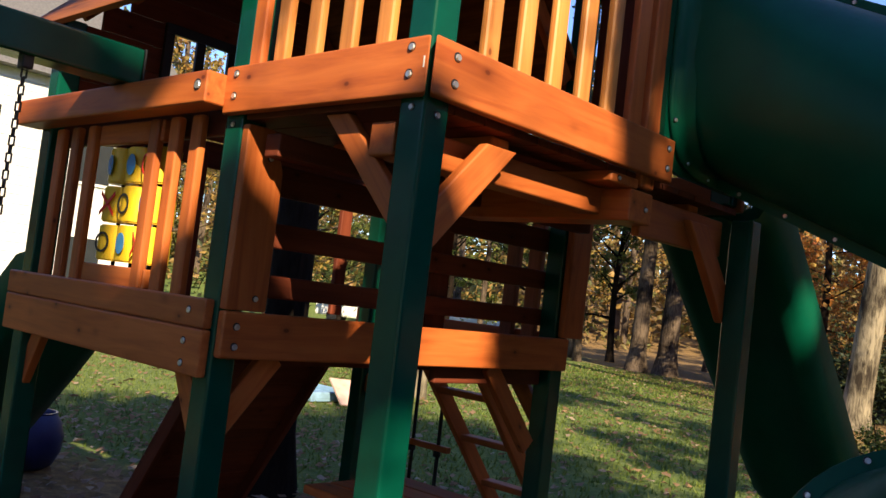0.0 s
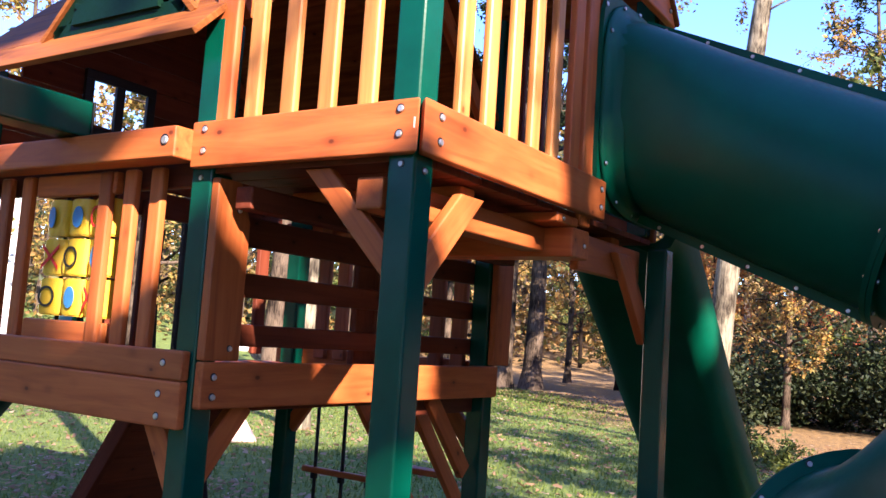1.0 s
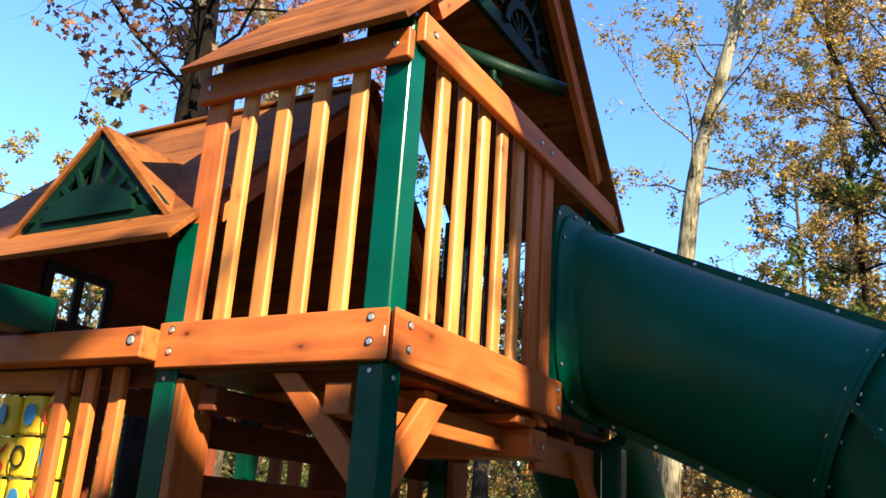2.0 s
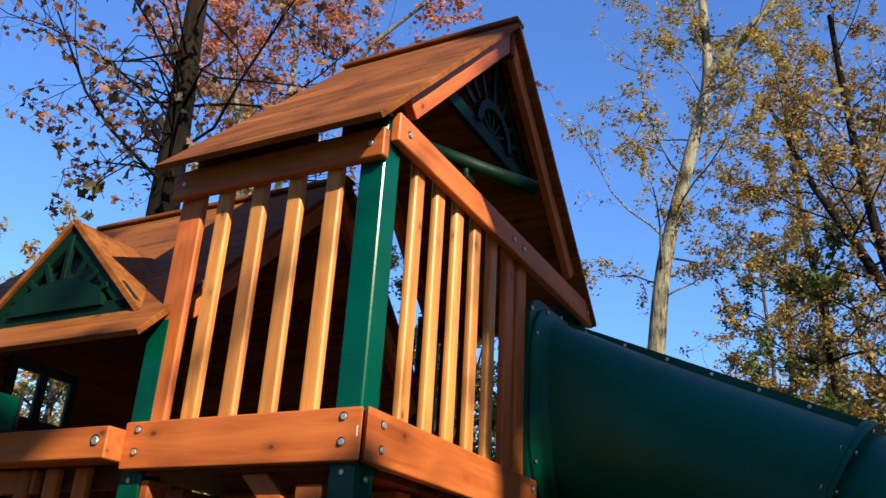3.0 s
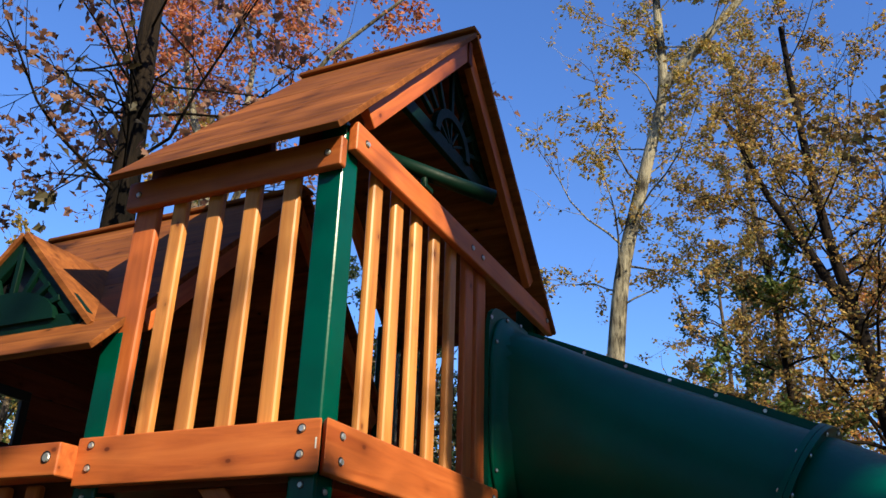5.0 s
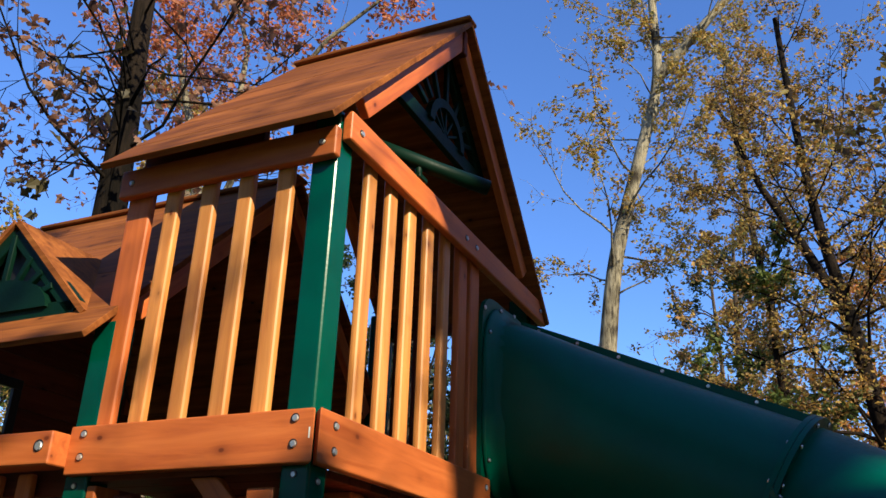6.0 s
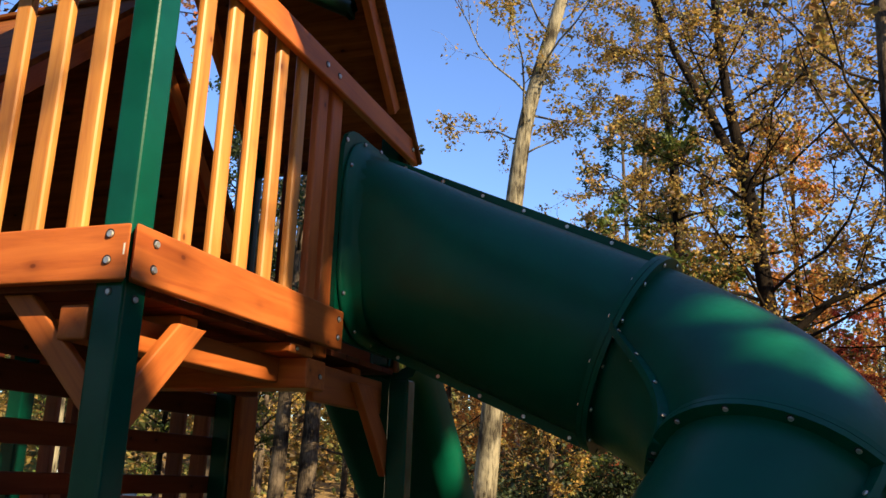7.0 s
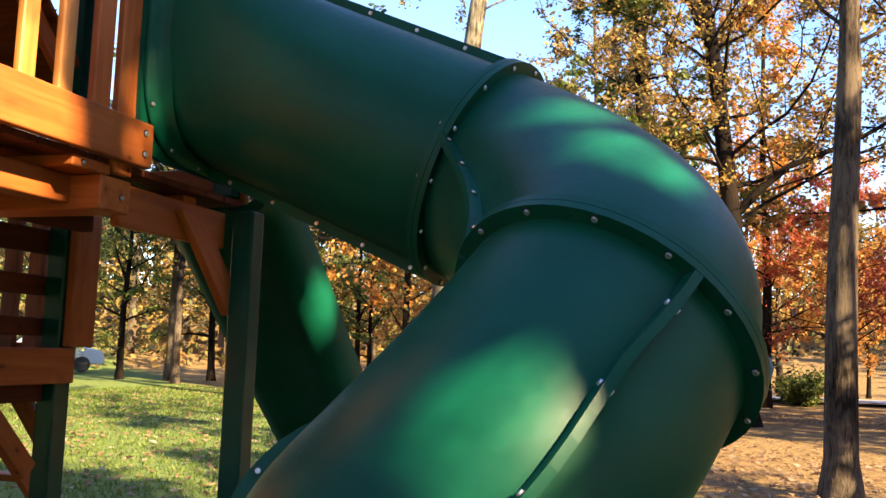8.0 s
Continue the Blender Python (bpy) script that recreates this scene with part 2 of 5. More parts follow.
def block(lx, ly, lz, bevel=0.006, segments=3, centre=(0, 0, 0)):
    bm = bmesh.new()
    bmesh.ops.create_cube(bm, size=1)
    for v in bm.verts:
        v.co = Vector((v.co.x * lx, v.co.y * ly, v.co.z * lz)) + Vector(centre)
    if bevel > 0:
        bmesh.ops.bevel(bm, geom=bm.edges[:], offset=min(bevel, 0.45 * min(lx, ly, lz)), segments=segments, affect="EDGES", profile=0.6)
    return bm


BOARDS = {}


def along(p0, p1, up=(0, 0, 1)):
    """A pose at the middle of p0 to p1 whose x axis runs along them and whose z axis is near up."""
    a, b = Vector(p0), Vector(p1)
    x = (b - a).normalized()
    u = Vector(up)
    if abs(x.dot(u)) > 0.98:
        u = Vector((0, 1, 0))
    y = u.cross(x).normalized()
    z = x.cross(y)
    m = Matrix((x, y, z)).transposed().to_4x4()
    m.translation = (a + b) / 2
    return m, (b - a).length


def board(name, parent, p0, p1, wide, thick, material, up=(0, 0, 1), bevel=0.007, label=""):
    """A length of timber from p0 to p1; thick lies along up, wide across it."""
    m, length = along(p0, p1, up)
    key = (round(length, 3), round(wide, 3), round(thick, 3), material.name, bevel)
    if key not in BOARDS:
        BOARDS[key] = mesh_of(block(length, wide, thick, bevel), name, material)
    ob = put(new(name, BOARDS[key]), parent, m)
    return tagged(ob, label)


def timber(name, parent, x0, x1, y0, y1, z0, z1, material=None, bevel=0.01, label=""):
    """Timber that fills a box, its grain along the longest side."""
    material = material or CEDAR
    size = (x1 - x0, y1 - y0, z1 - z0)
    c = ((x0 + x1) / 2, (y0 + y1) / 2, (z0 + z1) / 2)
    k = size.index(max(size))
    p0, p1 = list(c), list(c)
    p0[k], p1[k] = (x0, y0, z0)[k], (x1, y1, z1)[k]
    if k == 2:
        return board(name, parent, p0, p1, size[0], size[1], material, (0, 1, 0), bevel, label)
    return board(name, parent, p0, p1, size[1 - k], size[2], material, (0, 0, 1), bevel, label)


def prism(name, parent, outline, depth, material, m, bevel=0.007, label=""):
    """A sawn piece: an outline in local x and y, as deep as depth along local z."""
    bm = bmesh.new()
    f = bm.faces.new([bm.verts.new((x, y, 0)) for x, y in outline])
    out = bmesh.ops.extrude_face_region(bm, geom=[f])
    bmesh.ops.translate(bm, vec=(0, 0, depth), verts=[v for v in out["geom"] if isinstance(v, bmesh.types.BMVert)])
    bmesh.ops.recalc_face_normals(bm, faces=bm.faces[:])
    bmesh.ops.bevel(bm, geom=bm.edges[:], offset=bevel, segments=3, affect="EDGES", profile=0.6)
    return part(name, bm, material, parent, label, m)


def brace(parent, plane, at, thick, outline, slope, material=None):
    """A slanting brace with sawn ends; outline is (across, z), slope the way its grain runs."""
    c = Vector((sum(p[0] for p in outline), sum(p[1] for p in outline))) / len(outline)
    g = Vector(slope).normalized()
    flat = [((Vector(p) - c).dot(g), (Vector(p) - c).dot(Vector((-g.y, g.x)))) for p in outline]
    if plane == "x":
        m = Matrix(((0, 0, 1, at), (g.x, -g.y, 0, c.x), (g.y, g.x, 0, c.y), (0, 0, 0, 1)))
    else:
        m = Matrix(((g.x, -g.y, 0, c.x), (0, 0, -1, at), (g.y, g.x, 0, c.y), (0, 0, 0, 1)))
    return prism("brace", parent, flat, thick, material or CEDAR, m)


BOLT = {}


def bolt(parent, at, normal, r=0.0095, label=""):
    """A black disc painting the dark countersunk hole, under a domed hexagon head."""
    if r not in BOLT:
        bm = bmesh.new()
        bmesh.ops.create_cone(bm, cap_ends=True, segments=16, radius1=r * 1.5, radius2=r * 1.45, depth=0.003)
        dark = set(bm.faces)
        h = bmesh.ops.create_cone(bm, cap_ends=True, segments=10, radius1=r * 1.22, radius2=r * 0.95, depth=0.006)
        bmesh.ops.translate(bm, vec=(r * 0.2, -r * 0.15, 0.003), verts=h["verts"])
        for f in dark:
            f.material_index = 1
        BOLT[r] = mesh_of(bm, "bolt", STEEL)
        BOLT[r].materials.append(BLACK)
    m = Vector(normal).to_track_quat("Z", "Y").to_matrix().to_4x4()
    m.translation = Vector(at)
    return put(new("bolt", BOLT[r]), parent, m)


def tube_mesh(points, radii, sides=12, closed=True):
    """Vertices and faces of a round limb along points."""
    verts, faces = [], []
    n = len(points)
    ref = Vector((1, 0.3, 0.1))
    for i, p in enumerate(points):
        d = (points[min(i + 1, n - 1)] - points[max(i - 1, 0)]).normalized()
        a = d.cross(ref)
        if a.length < 0.05:
            a = d.cross(Vector((0, 1, 0)))
        a.normalize()
        b = d.cross(a)
        for k in range(sides):
            t = 2 * math.pi * k / sides
            verts.append(p + (a * math.cos(t) + b * math.sin(t)) * radii[i])
    for i in range(n - 1):
        for k in range(sides):
            q = (k + 1) % sides
            faces.append((i * sides + k, i * sides + q, (i + 1) * sides + q, (i + 1) * sides + k))
    if closed:
        faces.append(tuple(range(sides - 1, -1, -1)))
        faces.append(tuple(range((n - 1) * sides, n * sides)))
    return verts, faces


def rod(name, parent, points, radius, material, sides=10, label=""):
    pts = [Vector(p) for p in points]
    v, f = tube_mesh(pts, [radius] * len(pts), sides)
    me = bpy.data.meshes.new(name)
    me.from_pydata(v, [], f)
    for p in me.polygons:
        p.use_smooth = True
    me.materials.append(material)
    return tagged(put(new(name, me), parent), label)


# the tall play tower
def posts(parent, corners):
    for x, y, top in corners:
        timber("post", parent, x, x + 0.1, y, y + 0.1, 0, top, SLEEVE, 0.012, "dark green sleeved post")


def sunburst(parent, m, half, rise, material, disc=0.25, wide=1.45, rim=0.05, hollow=0.0):
    """A triangular green grille of rays over a half disc; local x across, y up."""
    s = thing_part("sunburst", parent, m)
    for a, b in (((-half, 0), (half, 0)), ((-half, 0), (0, rise)), ((0, rise), (half, 0))):
        p, q = m @ Vector((*a, 0)), m @ Vector((*b, 0))
        board("grille_frame", s, p, q, rim, 0.03, GREEN, m.to_3x3() @ Vector((0, 0, 1)), 0.005)
    # half disc
    bm = bmesh.new()
    r = rise * disc
    c0 = Vector((0, 0.02, 0))
    ring = [Vector((r * wide * math.cos(math.pi * k / 16), 0.02 + r * math.sin(math.pi * k / 16), 0)) for k in range(17)]
    if hollow:
        inner = [Vector((hollow * v.x, 0.02 + hollow * (v.y - 0.02), 0)) for v in reversed(ring)]
        f = bm.faces.new([bm.verts.new(v) for v in ring + inner])
        for k in range(5):
            t = math.pi * (k + 1) / 6
            d = Vector((wide * math.cos(t), math.sin(t), 0))
            board("ray", s, m @ (c0 + d * r * 0.12 + Vector((0, 0, 0.01))), m @ (c0 + d * r * hollow * 1.03 + Vector((0, 0, 0.01))), 0.014, 0.016, material, m.to_3x3() @ Vector((0, 0, 1)), 0.003)
    else:
        f = bm.faces.new([bm.verts.new(v) for v in ring])
    out = bmesh.ops.extrude_face_region(bm, geom=[f])
    bmesh.ops.translate(bm, vec=(0, 0, 0.03), verts=[v for v in out["geom"] if isinstance(v, bmesh.types.BMVert)])
    bmesh.ops.recalc_face_normals(bm, faces=bm.faces[:])
    part("half_disc", bm, material, s, m=m)
    for k in range(7):
        t = math.pi * (k + 1) / 8
        d = Vector((1.3 * math.cos(t), math.sin(t), 0))
        # where the ray meets the sloping sides
        reach = 0.9 * rise / (d.y + abs(d.x) * rise / half)
        p = m @ (c0 + d * r * 0.98 + Vector((0, 0, 0.012)))
        q = m @ (c0 + d * reach + Vector((0, 0, 0.012)))
        if (q - p).length > 0.03:
            board("ray", s, p, q, 0.026, 0.02, material, m.to_3x3() @ Vector((0, 0, 1)), 0.004)
    return s


def thing_part(name, parent, m):
    """A part that only gathers pieces: a thin backing bar stands for it."""
    bm = block(0.02, 0.02, 0.004, 0)
    return part(name, bm, GREEN, parent, m=m @ Matrix.Translation((0, 0.045, 0.014)))


def roof(parent, x0, x1, y_eave, z_eave, y_ridge, z_ridge, planks, material):
    """Two lapped plank slopes, a ridge cap and barge rafters."""
    for side in (-1, 1):
        dy, dz = (y_ridge - y_eave), (z_ridge - z_eave)
        length = math.hypot(dy, dz)
        d = Vector((0, dy, dz)) / length
        n = Vector((0, -d.z, d.y))
        for k in range(planks):
            w = length / planks
            c = Vector((0, y_eave, z_eave)) + d * (w * (k + 0.5)) + n * (0.004 + 0.0012 * (k % 2))
            a, b = Vector((x0, c.y, c.z)), Vector((x1, c.y, c.z))
            nn = Vector(n)
            if side > 0:
                a.y, b.y, nn.y = 2 * y_ridge - a.y, 2 * y_ridge - b.y, -nn.y
            board("roof_plank", parent, a, b, w + 0.004, 0.024, material, nn, 0.004)
        for x in (x0 + 0.06, x1 - 0.06):
            p = Vector((x, y_eave + 0.22, z_eave + 0.22 * dz / dy)) - n * 0.055
            q = Vector((x, y_ridge - 0.02, z_ridge - 0.02)) - n * 0.055
            if side > 0:
                p.y, q.y = 2 * y_ridge - p.y, 2 * y_ridge - q.y
            nn = Vector((0, n.y * -side, n.z))
            board("rafter", parent, p, q, 0.038, 0.085, CEDAR, nn, 0.006)
    timber("ridge_cap", parent, x0 - 0.005, x1 + 0.005, y_ridge - 0.045, y_ridge + 0.045, z_ridge + 0.006, z_ridge + 0.03, material)
    timber("ridge_beam", parent, x0 + 0.03, x1 - 0.03, y_ridge - 0.02, y_ridge + 0.02, z_ridge - 0.17, z_ridge - 0.03, SHADEWOOD)


tower = thing("play_tower", (-2.05, 2.6, 0), "tall cedar play tower with green posts and gabled plank roof", "play tower", "joined play towers")
posts(tower, [(-1.675, 1.584, 3.31), (-1.592, 3.565, 2.06), (-2.525, 3.53, 3.31)])
timber("post", tower, -1.70, -1.60, 3.565, 3.665, 2.12, 3.31, SLEEVE, 0.012, "dark green sleeved post")
band = prism("band_board", tower, [(-2.497, 1.546), (-1.543, 1.546), (-1.581, 1.584), (-2.497, 1.584)], 0.16, CEDAR, Matrix.Translation((0, 0, 2.098)), 0.008)
for x in (-2.435, -1.612):
    for z in (2.155, 2.23):
        bolt(band, (x, 1.5455, z), (0, -1, 0))
timber("paper_label", band, -1.562, -1.557, 1.5452, 1.546, 2.168, 2.2, LABEL, 0)
band = prism("band_board", tower, [(1.558, 1.535), (2.905, 1.535), (2.905, 1.573), (1.596, 1.573)], 0.162, CEDAR, Matrix(((0, -1, 0, 0), (1, 0, 0, 0), (0, 0, 1, 2.10), (0, 0, 0, 1))), 0.008)
for y in (1.648, 2.858):
    for z in (2.147, 2.222):
        bolt(band, (-1.5345, y, z), (1, 0, 0))
timber("band_board", tower, -2.5, -1.58, 3.63, 3.668, 2.1, 2.26)
rail = timber("top_rail", tower, -2.497, -1.56, 1.546, 1.584, 3.108, 3.222)
for x in (-2.44, -1.614):
    bolt(rail, (x, 1.5455, 3.163), (0, -1, 0))
rail = timber("top_rail", tower, -1.573, -1.535, 1.60, 3.70, 3.188, 3.302)
for y in (1.668, 2.6, 2.714, 3.6):
    bolt(rail, (-1.5345, y, 3.245), (1, 0, 0))
timber("wide_slat", tower, -2.482, -2.368, 1.586, 1.618, 2.12, 3.2, CEDAR, 0.014)
for k in range(4):
    x = -2.303 + 0.163 * k
    timber("slat", tower, x, x + 0.066, 1.586, 1.618, 2.12, 3.2, PALECEDAR, 0.014)
for k in range(5):
    y = 1.804 + 0.164 * k
    timber("slat", tower, -1.607, -1.575, y, y + 0.068, 2.12, 3.28, PALECEDAR, 0.014)
timber("wide_slat", tower, -1.607, -1.575, 2.624, 2.71, 2.12, 3.28)
timber("wide_slat", tower, -1.607, -1.575, 2.75, 2.85, 2.06, 3.28)
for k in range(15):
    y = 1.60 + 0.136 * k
    timber("deck_board", tower, -2.48, -1.60, y, y + 0.13, 2.085, 2.11, SHADEWOOD, 0.003)
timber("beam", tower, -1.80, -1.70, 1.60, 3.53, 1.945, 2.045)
timber("beam", tower, -2.36, -2.28, 1.64, 3.53, 1.965, 2.045, SHADEWOOD)
for y, w in ((1.98, 0.09), (3.3, 0.09)):
    timber("joist", tower, -2.42, -1.66, y, y + w, 2.046, 2.084)
bolt(timber("joist", tower, -2.42, -1.578, 2.55, 2.74, 2.046, 2.084), (-1.5775, 2.60, 2.065), (1, 0, 0), 0.007)
bolt(timber("cross_beam", tower, -2.42, -1.575, 2.69, 2.85, 1.925, 2.044), (-1.5745, 2.80, 1.98), (1, 0, 0), 0.008)
timber("side_beam", tower, -1.66, -1.622, 2.852, 3.56, 1.89, 2.045)
brace(tower, "y", 1.653, 0.038, [(-1.678, 1.727), (-1.678, 1.838), (-1.925, 2.084), (-2.03, 2.084)], (-0.35, 0.37))
brace(tower, "x", -1.643, 0.038, [(1.688, 1.675), (1.688, 1.825), (1.90, 2.04), (2.045, 2.04)], (0.29, 0.29))
brace(tower, "x", -1.621, 0.038, [(3.18, 2.0), (3.34, 2.0), (3.563, 1.77), (3.563, 1.60)], (0.38, -0.4))
for at, n in (((-1.625, 1.5835, 2.075), (0, -1, 0)), ((-1.5745, 1.634, 2.06), (1, 0, 0))):
    bolt(tower, at, n, 0.008)
roof(tower, -2.51, -1.515, 1.455, 3.195, 2.57, 4.36, 8, ROOFWOOD)
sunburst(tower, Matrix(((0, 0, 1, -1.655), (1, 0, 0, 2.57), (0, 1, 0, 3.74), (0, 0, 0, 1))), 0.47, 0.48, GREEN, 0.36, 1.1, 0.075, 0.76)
# boards added to darken the gap under the eave and hide the sky
timber("header", tower, -2.48, -1.92, 1.625, 1.66, 3.18, 3.335, SHADEWOOD)
timber("header", tower, -1.80, -1.675, 1.625, 1.66, 3.18, 3.335, SHADEWOOD)
# back wall with the slide's doorway
for x in (-2.40, -2.28):
    timber("slat", tower, x, x + 0.08, 3.59, 3.628, 2.12, 3.28, SHADEWOOD)
timber("top_rail", tower, -2.5, -1.58, 3.63, 3.668, 3.19, 3.30, SHADEWOOD)

# the low play tower
low = thing("play_tower", (-3.2, 2.6, 0), "lower cedar play tower with green posts, dormer roof and lattice side", "play tower", "joined play towers")
posts(low, [(-2.525, 1.584, 2.64), (-4.02, 1.584, 2.64), (-3.87, 3.53, 2.64)])
bolt(low, (-2.475, 1.5835, 2.07), (0, -1, 0), 0.008)
b1 = timber("band_board", low, -4.055, -2.442, 1.546, 1.584, 1.373, 1.474)
b2 = timber("band_board", low, -4.055, -2.442, 1.546, 1.584, 1.212, 1.371)
bolt(b1, (-2.535, 1.5455, 1.43), (0, -1, 0))
for z in (1.25, 1.325):
    bolt(b2, (-2.545, 1.5455, z), (0, -1, 0))
side = timber("band_board", low, -2.424, -2.386, 1.588, 3.605, 1.283, 1.442)
for z in (1.325, 1.392):
    bolt(side, (-2.3855, 1.64, z), (1, 0, 0))
timber("ledger", low, -2.52, -2.482, 2.75, 3.525, 1.2, 1.285, SHADEWOOD)
timber("band_board", low, -3.96, -3.922, 1.69, 3.525, 1.2, 1.35)
timber("band_board", low, -4.0, -2.44, 3.631, 3.669, 1.3, 1.46)
rail = timber("thick_rail", low, -4.04, -2.492, 1.471, 1.583, 2.122, 2.232)
bolt(rail, (-2.545, 1.4705, 2.184), (0, -1, 0), 0.014)
timber("inner_rail", low, -3.92, -2.525, 1.64, 1.675, 2.05, 2.2, SHADEWOOD)
for x in (-3.86, -3.71, -3.556, -3.045, -2.897, -2.748):
    timber("slat", low, x, x + 0.067, 1.586, 1.62, 1.40, 2.12, CEDAR, 0.014)
timber("game_board", low, -3.47, -2.96, 1.6, 1.638, 1.40, 1.545)
timber("game_board", low, -3.47, -2.96, 1.6, 1.638, 2.035, 2.12)
for y0, y1 in ((1.588, 1.752), (3.55, 3.72)):
    if y0 < 2:
        # its upper outer corner is cut on a slant
        bm = bmesh.new()
        low_f = bm.faces.new([bm.verts.new((z, y, -0.019)) for z, y in ((1.446, y0), (1.446, y1), (1.93, y1), (2.07, y1 - 0.055), (2.07, y0))])
        out = bmesh.ops.extrude_face_region(bm, geom=[low_f])
        bmesh.ops.translate(bm, vec=(0, 0, 0.038), verts=[v for v in out["geom"] if isinstance(v, bmesh.types.BMVert)])
        bmesh.ops.recalc_face_normals(bm, faces=bm.faces[:])
        bmesh.ops.bevel(bm, geom=bm.edges[:], offset=0.009, segments=3, affect="EDGES", profile=0.6)
        c = part("corner_board", bm, CEDAR, low, m=Matrix(((0, 0, -1, -2.405), (0, 1, 0, 0), (1, 0, 0, 0), (0, 0, 0, 1))))
    else:
        c = timber("corner_board", low, -2.424, -2.386, y0, y1, 1.446, 2.07)
    if y0 < 2:
        bolt(c, (-2.3855, 1.69, 1.97), (1, 0, 0), 0.008)
        bolt(c, (-2.3855, 1.7, 1.49), (1, 0, 0), 0.008)
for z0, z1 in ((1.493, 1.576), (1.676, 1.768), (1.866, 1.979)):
    timber("lattice_board", low, -2.565, -2.528, 1.624, 3.61, z0, z1, SHADEWOOD)
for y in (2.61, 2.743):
    timber("upright_board", low, -2.604, -2.568, y, y + 0.128, 1.365, 2.05, SHADEWOOD)
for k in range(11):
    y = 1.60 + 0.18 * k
    timber("deck_board", low, -4.0, -2.44, y, y + 0.165, 1.335, 1.36, SHADEWOOD, 0.003)
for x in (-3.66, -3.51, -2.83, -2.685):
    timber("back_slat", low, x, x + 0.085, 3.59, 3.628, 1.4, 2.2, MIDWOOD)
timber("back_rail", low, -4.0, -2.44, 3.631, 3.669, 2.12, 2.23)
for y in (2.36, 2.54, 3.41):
    timber("side_slat", low, -4.02, -3.985, y, y + 0.085, 1.4, 2.2, SHADEWOOD)
timber("side_rail", low, -4.06, -4.022, 1.6, 3.62, 2.12, 2.26, SHADEWOOD)
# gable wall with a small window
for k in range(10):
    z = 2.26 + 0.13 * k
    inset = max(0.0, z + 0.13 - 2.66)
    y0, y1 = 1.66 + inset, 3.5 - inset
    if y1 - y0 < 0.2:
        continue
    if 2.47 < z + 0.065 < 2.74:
        timber("wall_board", low, -4.0, -3.975, y0, 2.10, z, z + 0.127, SHADEWOOD, 0.003)
        timber("wall_board", low, -4.0, -3.975, 2.50, y1, z, z + 0.127, SHADEWOOD, 0.003)
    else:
        timber("wall_board", low, -4.0, -3.975, y0, y1, z, z + 0.127, SHADEWOOD, 0.003)
win = timber("window_frame", low, -3.975, -3.95, 2.09, 2.51, 2.735, 2.785, BLACK, 0.004)
timber("frame_bar", win, -3.975, -3.95, 2.09, 2.51, 2.455, 2.50, BLACK, 0.004)
for y in (2.09, 2.27, 2.46):
    timber("frame_bar", win, -3.974, -3.951, y, y + 0.05, 2.50, 2.735, BLACK, 0.004)
board("brace", low, (-2.475, 1.87, 1.29), (-2.475, 1.63, 1.0), 0.038, 0.09, CEDAR, (0, 1, -1))
board("brace", low, (-2.475, 3.10, 1.29), (-2.475, 3.46, 0.9), 0.038, 0.09, CEDAR, (0, 1, 1))
board("brace", low, (-2.66, 1.634, 1.24), (-2.50, 1.634, 0.98), 0.038, 0.09, CEDAR, (1, 0, 0.8))
board("brace", low, (-3.82, 1.634, 1.24), (-3.97, 1.634, 0.98), 0.038, 0.09, CEDAR, (1, 0, -0.8))
board("brace", low, (-3.52, 3.58, 1.32), (-3.78, 3.58, 0.98), 0.038, 0.09, CEDAR, (1, 0, -0.8))
board("brace", low, (-2.75, 3.58, 1.32), (-2.50, 3.58, 1.02), 0.038, 0.09, CEDAR, (1, 0, 0.8))
for x in (-3.6, -3.1, -2.7):
    timber("joist", low, x, x + 0.04, 1.6, 3.6, 1.235, 1.334, SHADEWOOD)
roof(low, -4.16, -2.432, 1.46, 2.545, 2.60, 3.69, 8, ROOFWOOD)

# dormer
DX, DY, DZ, DH, DR = -3.05, 1.60, 2.70, 0.43, 0.41
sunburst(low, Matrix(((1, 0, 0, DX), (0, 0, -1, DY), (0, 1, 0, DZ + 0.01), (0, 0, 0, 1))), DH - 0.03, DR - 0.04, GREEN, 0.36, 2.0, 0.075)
# black sheet that stands in for the darkness behind the grille
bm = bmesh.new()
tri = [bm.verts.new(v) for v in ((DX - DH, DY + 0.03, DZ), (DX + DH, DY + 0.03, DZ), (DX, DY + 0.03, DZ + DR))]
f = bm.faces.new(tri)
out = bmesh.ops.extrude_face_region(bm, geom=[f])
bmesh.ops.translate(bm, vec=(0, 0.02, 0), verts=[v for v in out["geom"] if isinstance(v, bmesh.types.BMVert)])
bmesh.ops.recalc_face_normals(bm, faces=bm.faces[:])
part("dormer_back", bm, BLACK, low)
for s in (-1, 1):
    # each little slope is a slab that runs back to the main roof
    bm = bmesh.new()
    n = Vector((s * DR, 0, DH)).normalized() * 0.022
    e = 1.06
    low_f, top_f = Vector((DX + s * DH * e, DY - 0.03, DZ + DR * (1 - e))), Vector((DX, DY - 0.03, DZ + DR))
    low_b, top_b = Vector((DX + s * DH * e, DY + 0.10, DZ + DR * (1 - e))), Vector((DX, DY + DR + 0.04, DZ + DR))
    quad = [low_f, top_f, top_b, low_b]
    va = [bm.verts.new(v) for v in quad]
    vb = [bm.verts.new(v + n) for v in quad]
    bm.faces.new(va)
    bm.faces.new(vb[::-1])
    for k in range(4):
        bm.faces.new((va[k], vb[k], vb[(k + 1) % 4], va[(k + 1) % 4]))
    bmesh.ops.recalc_face_normals(bm, faces=bm.faces[:])
    part("dormer_slope", bm, ROOFWOOD, low)

# tube slide
R = 0.388


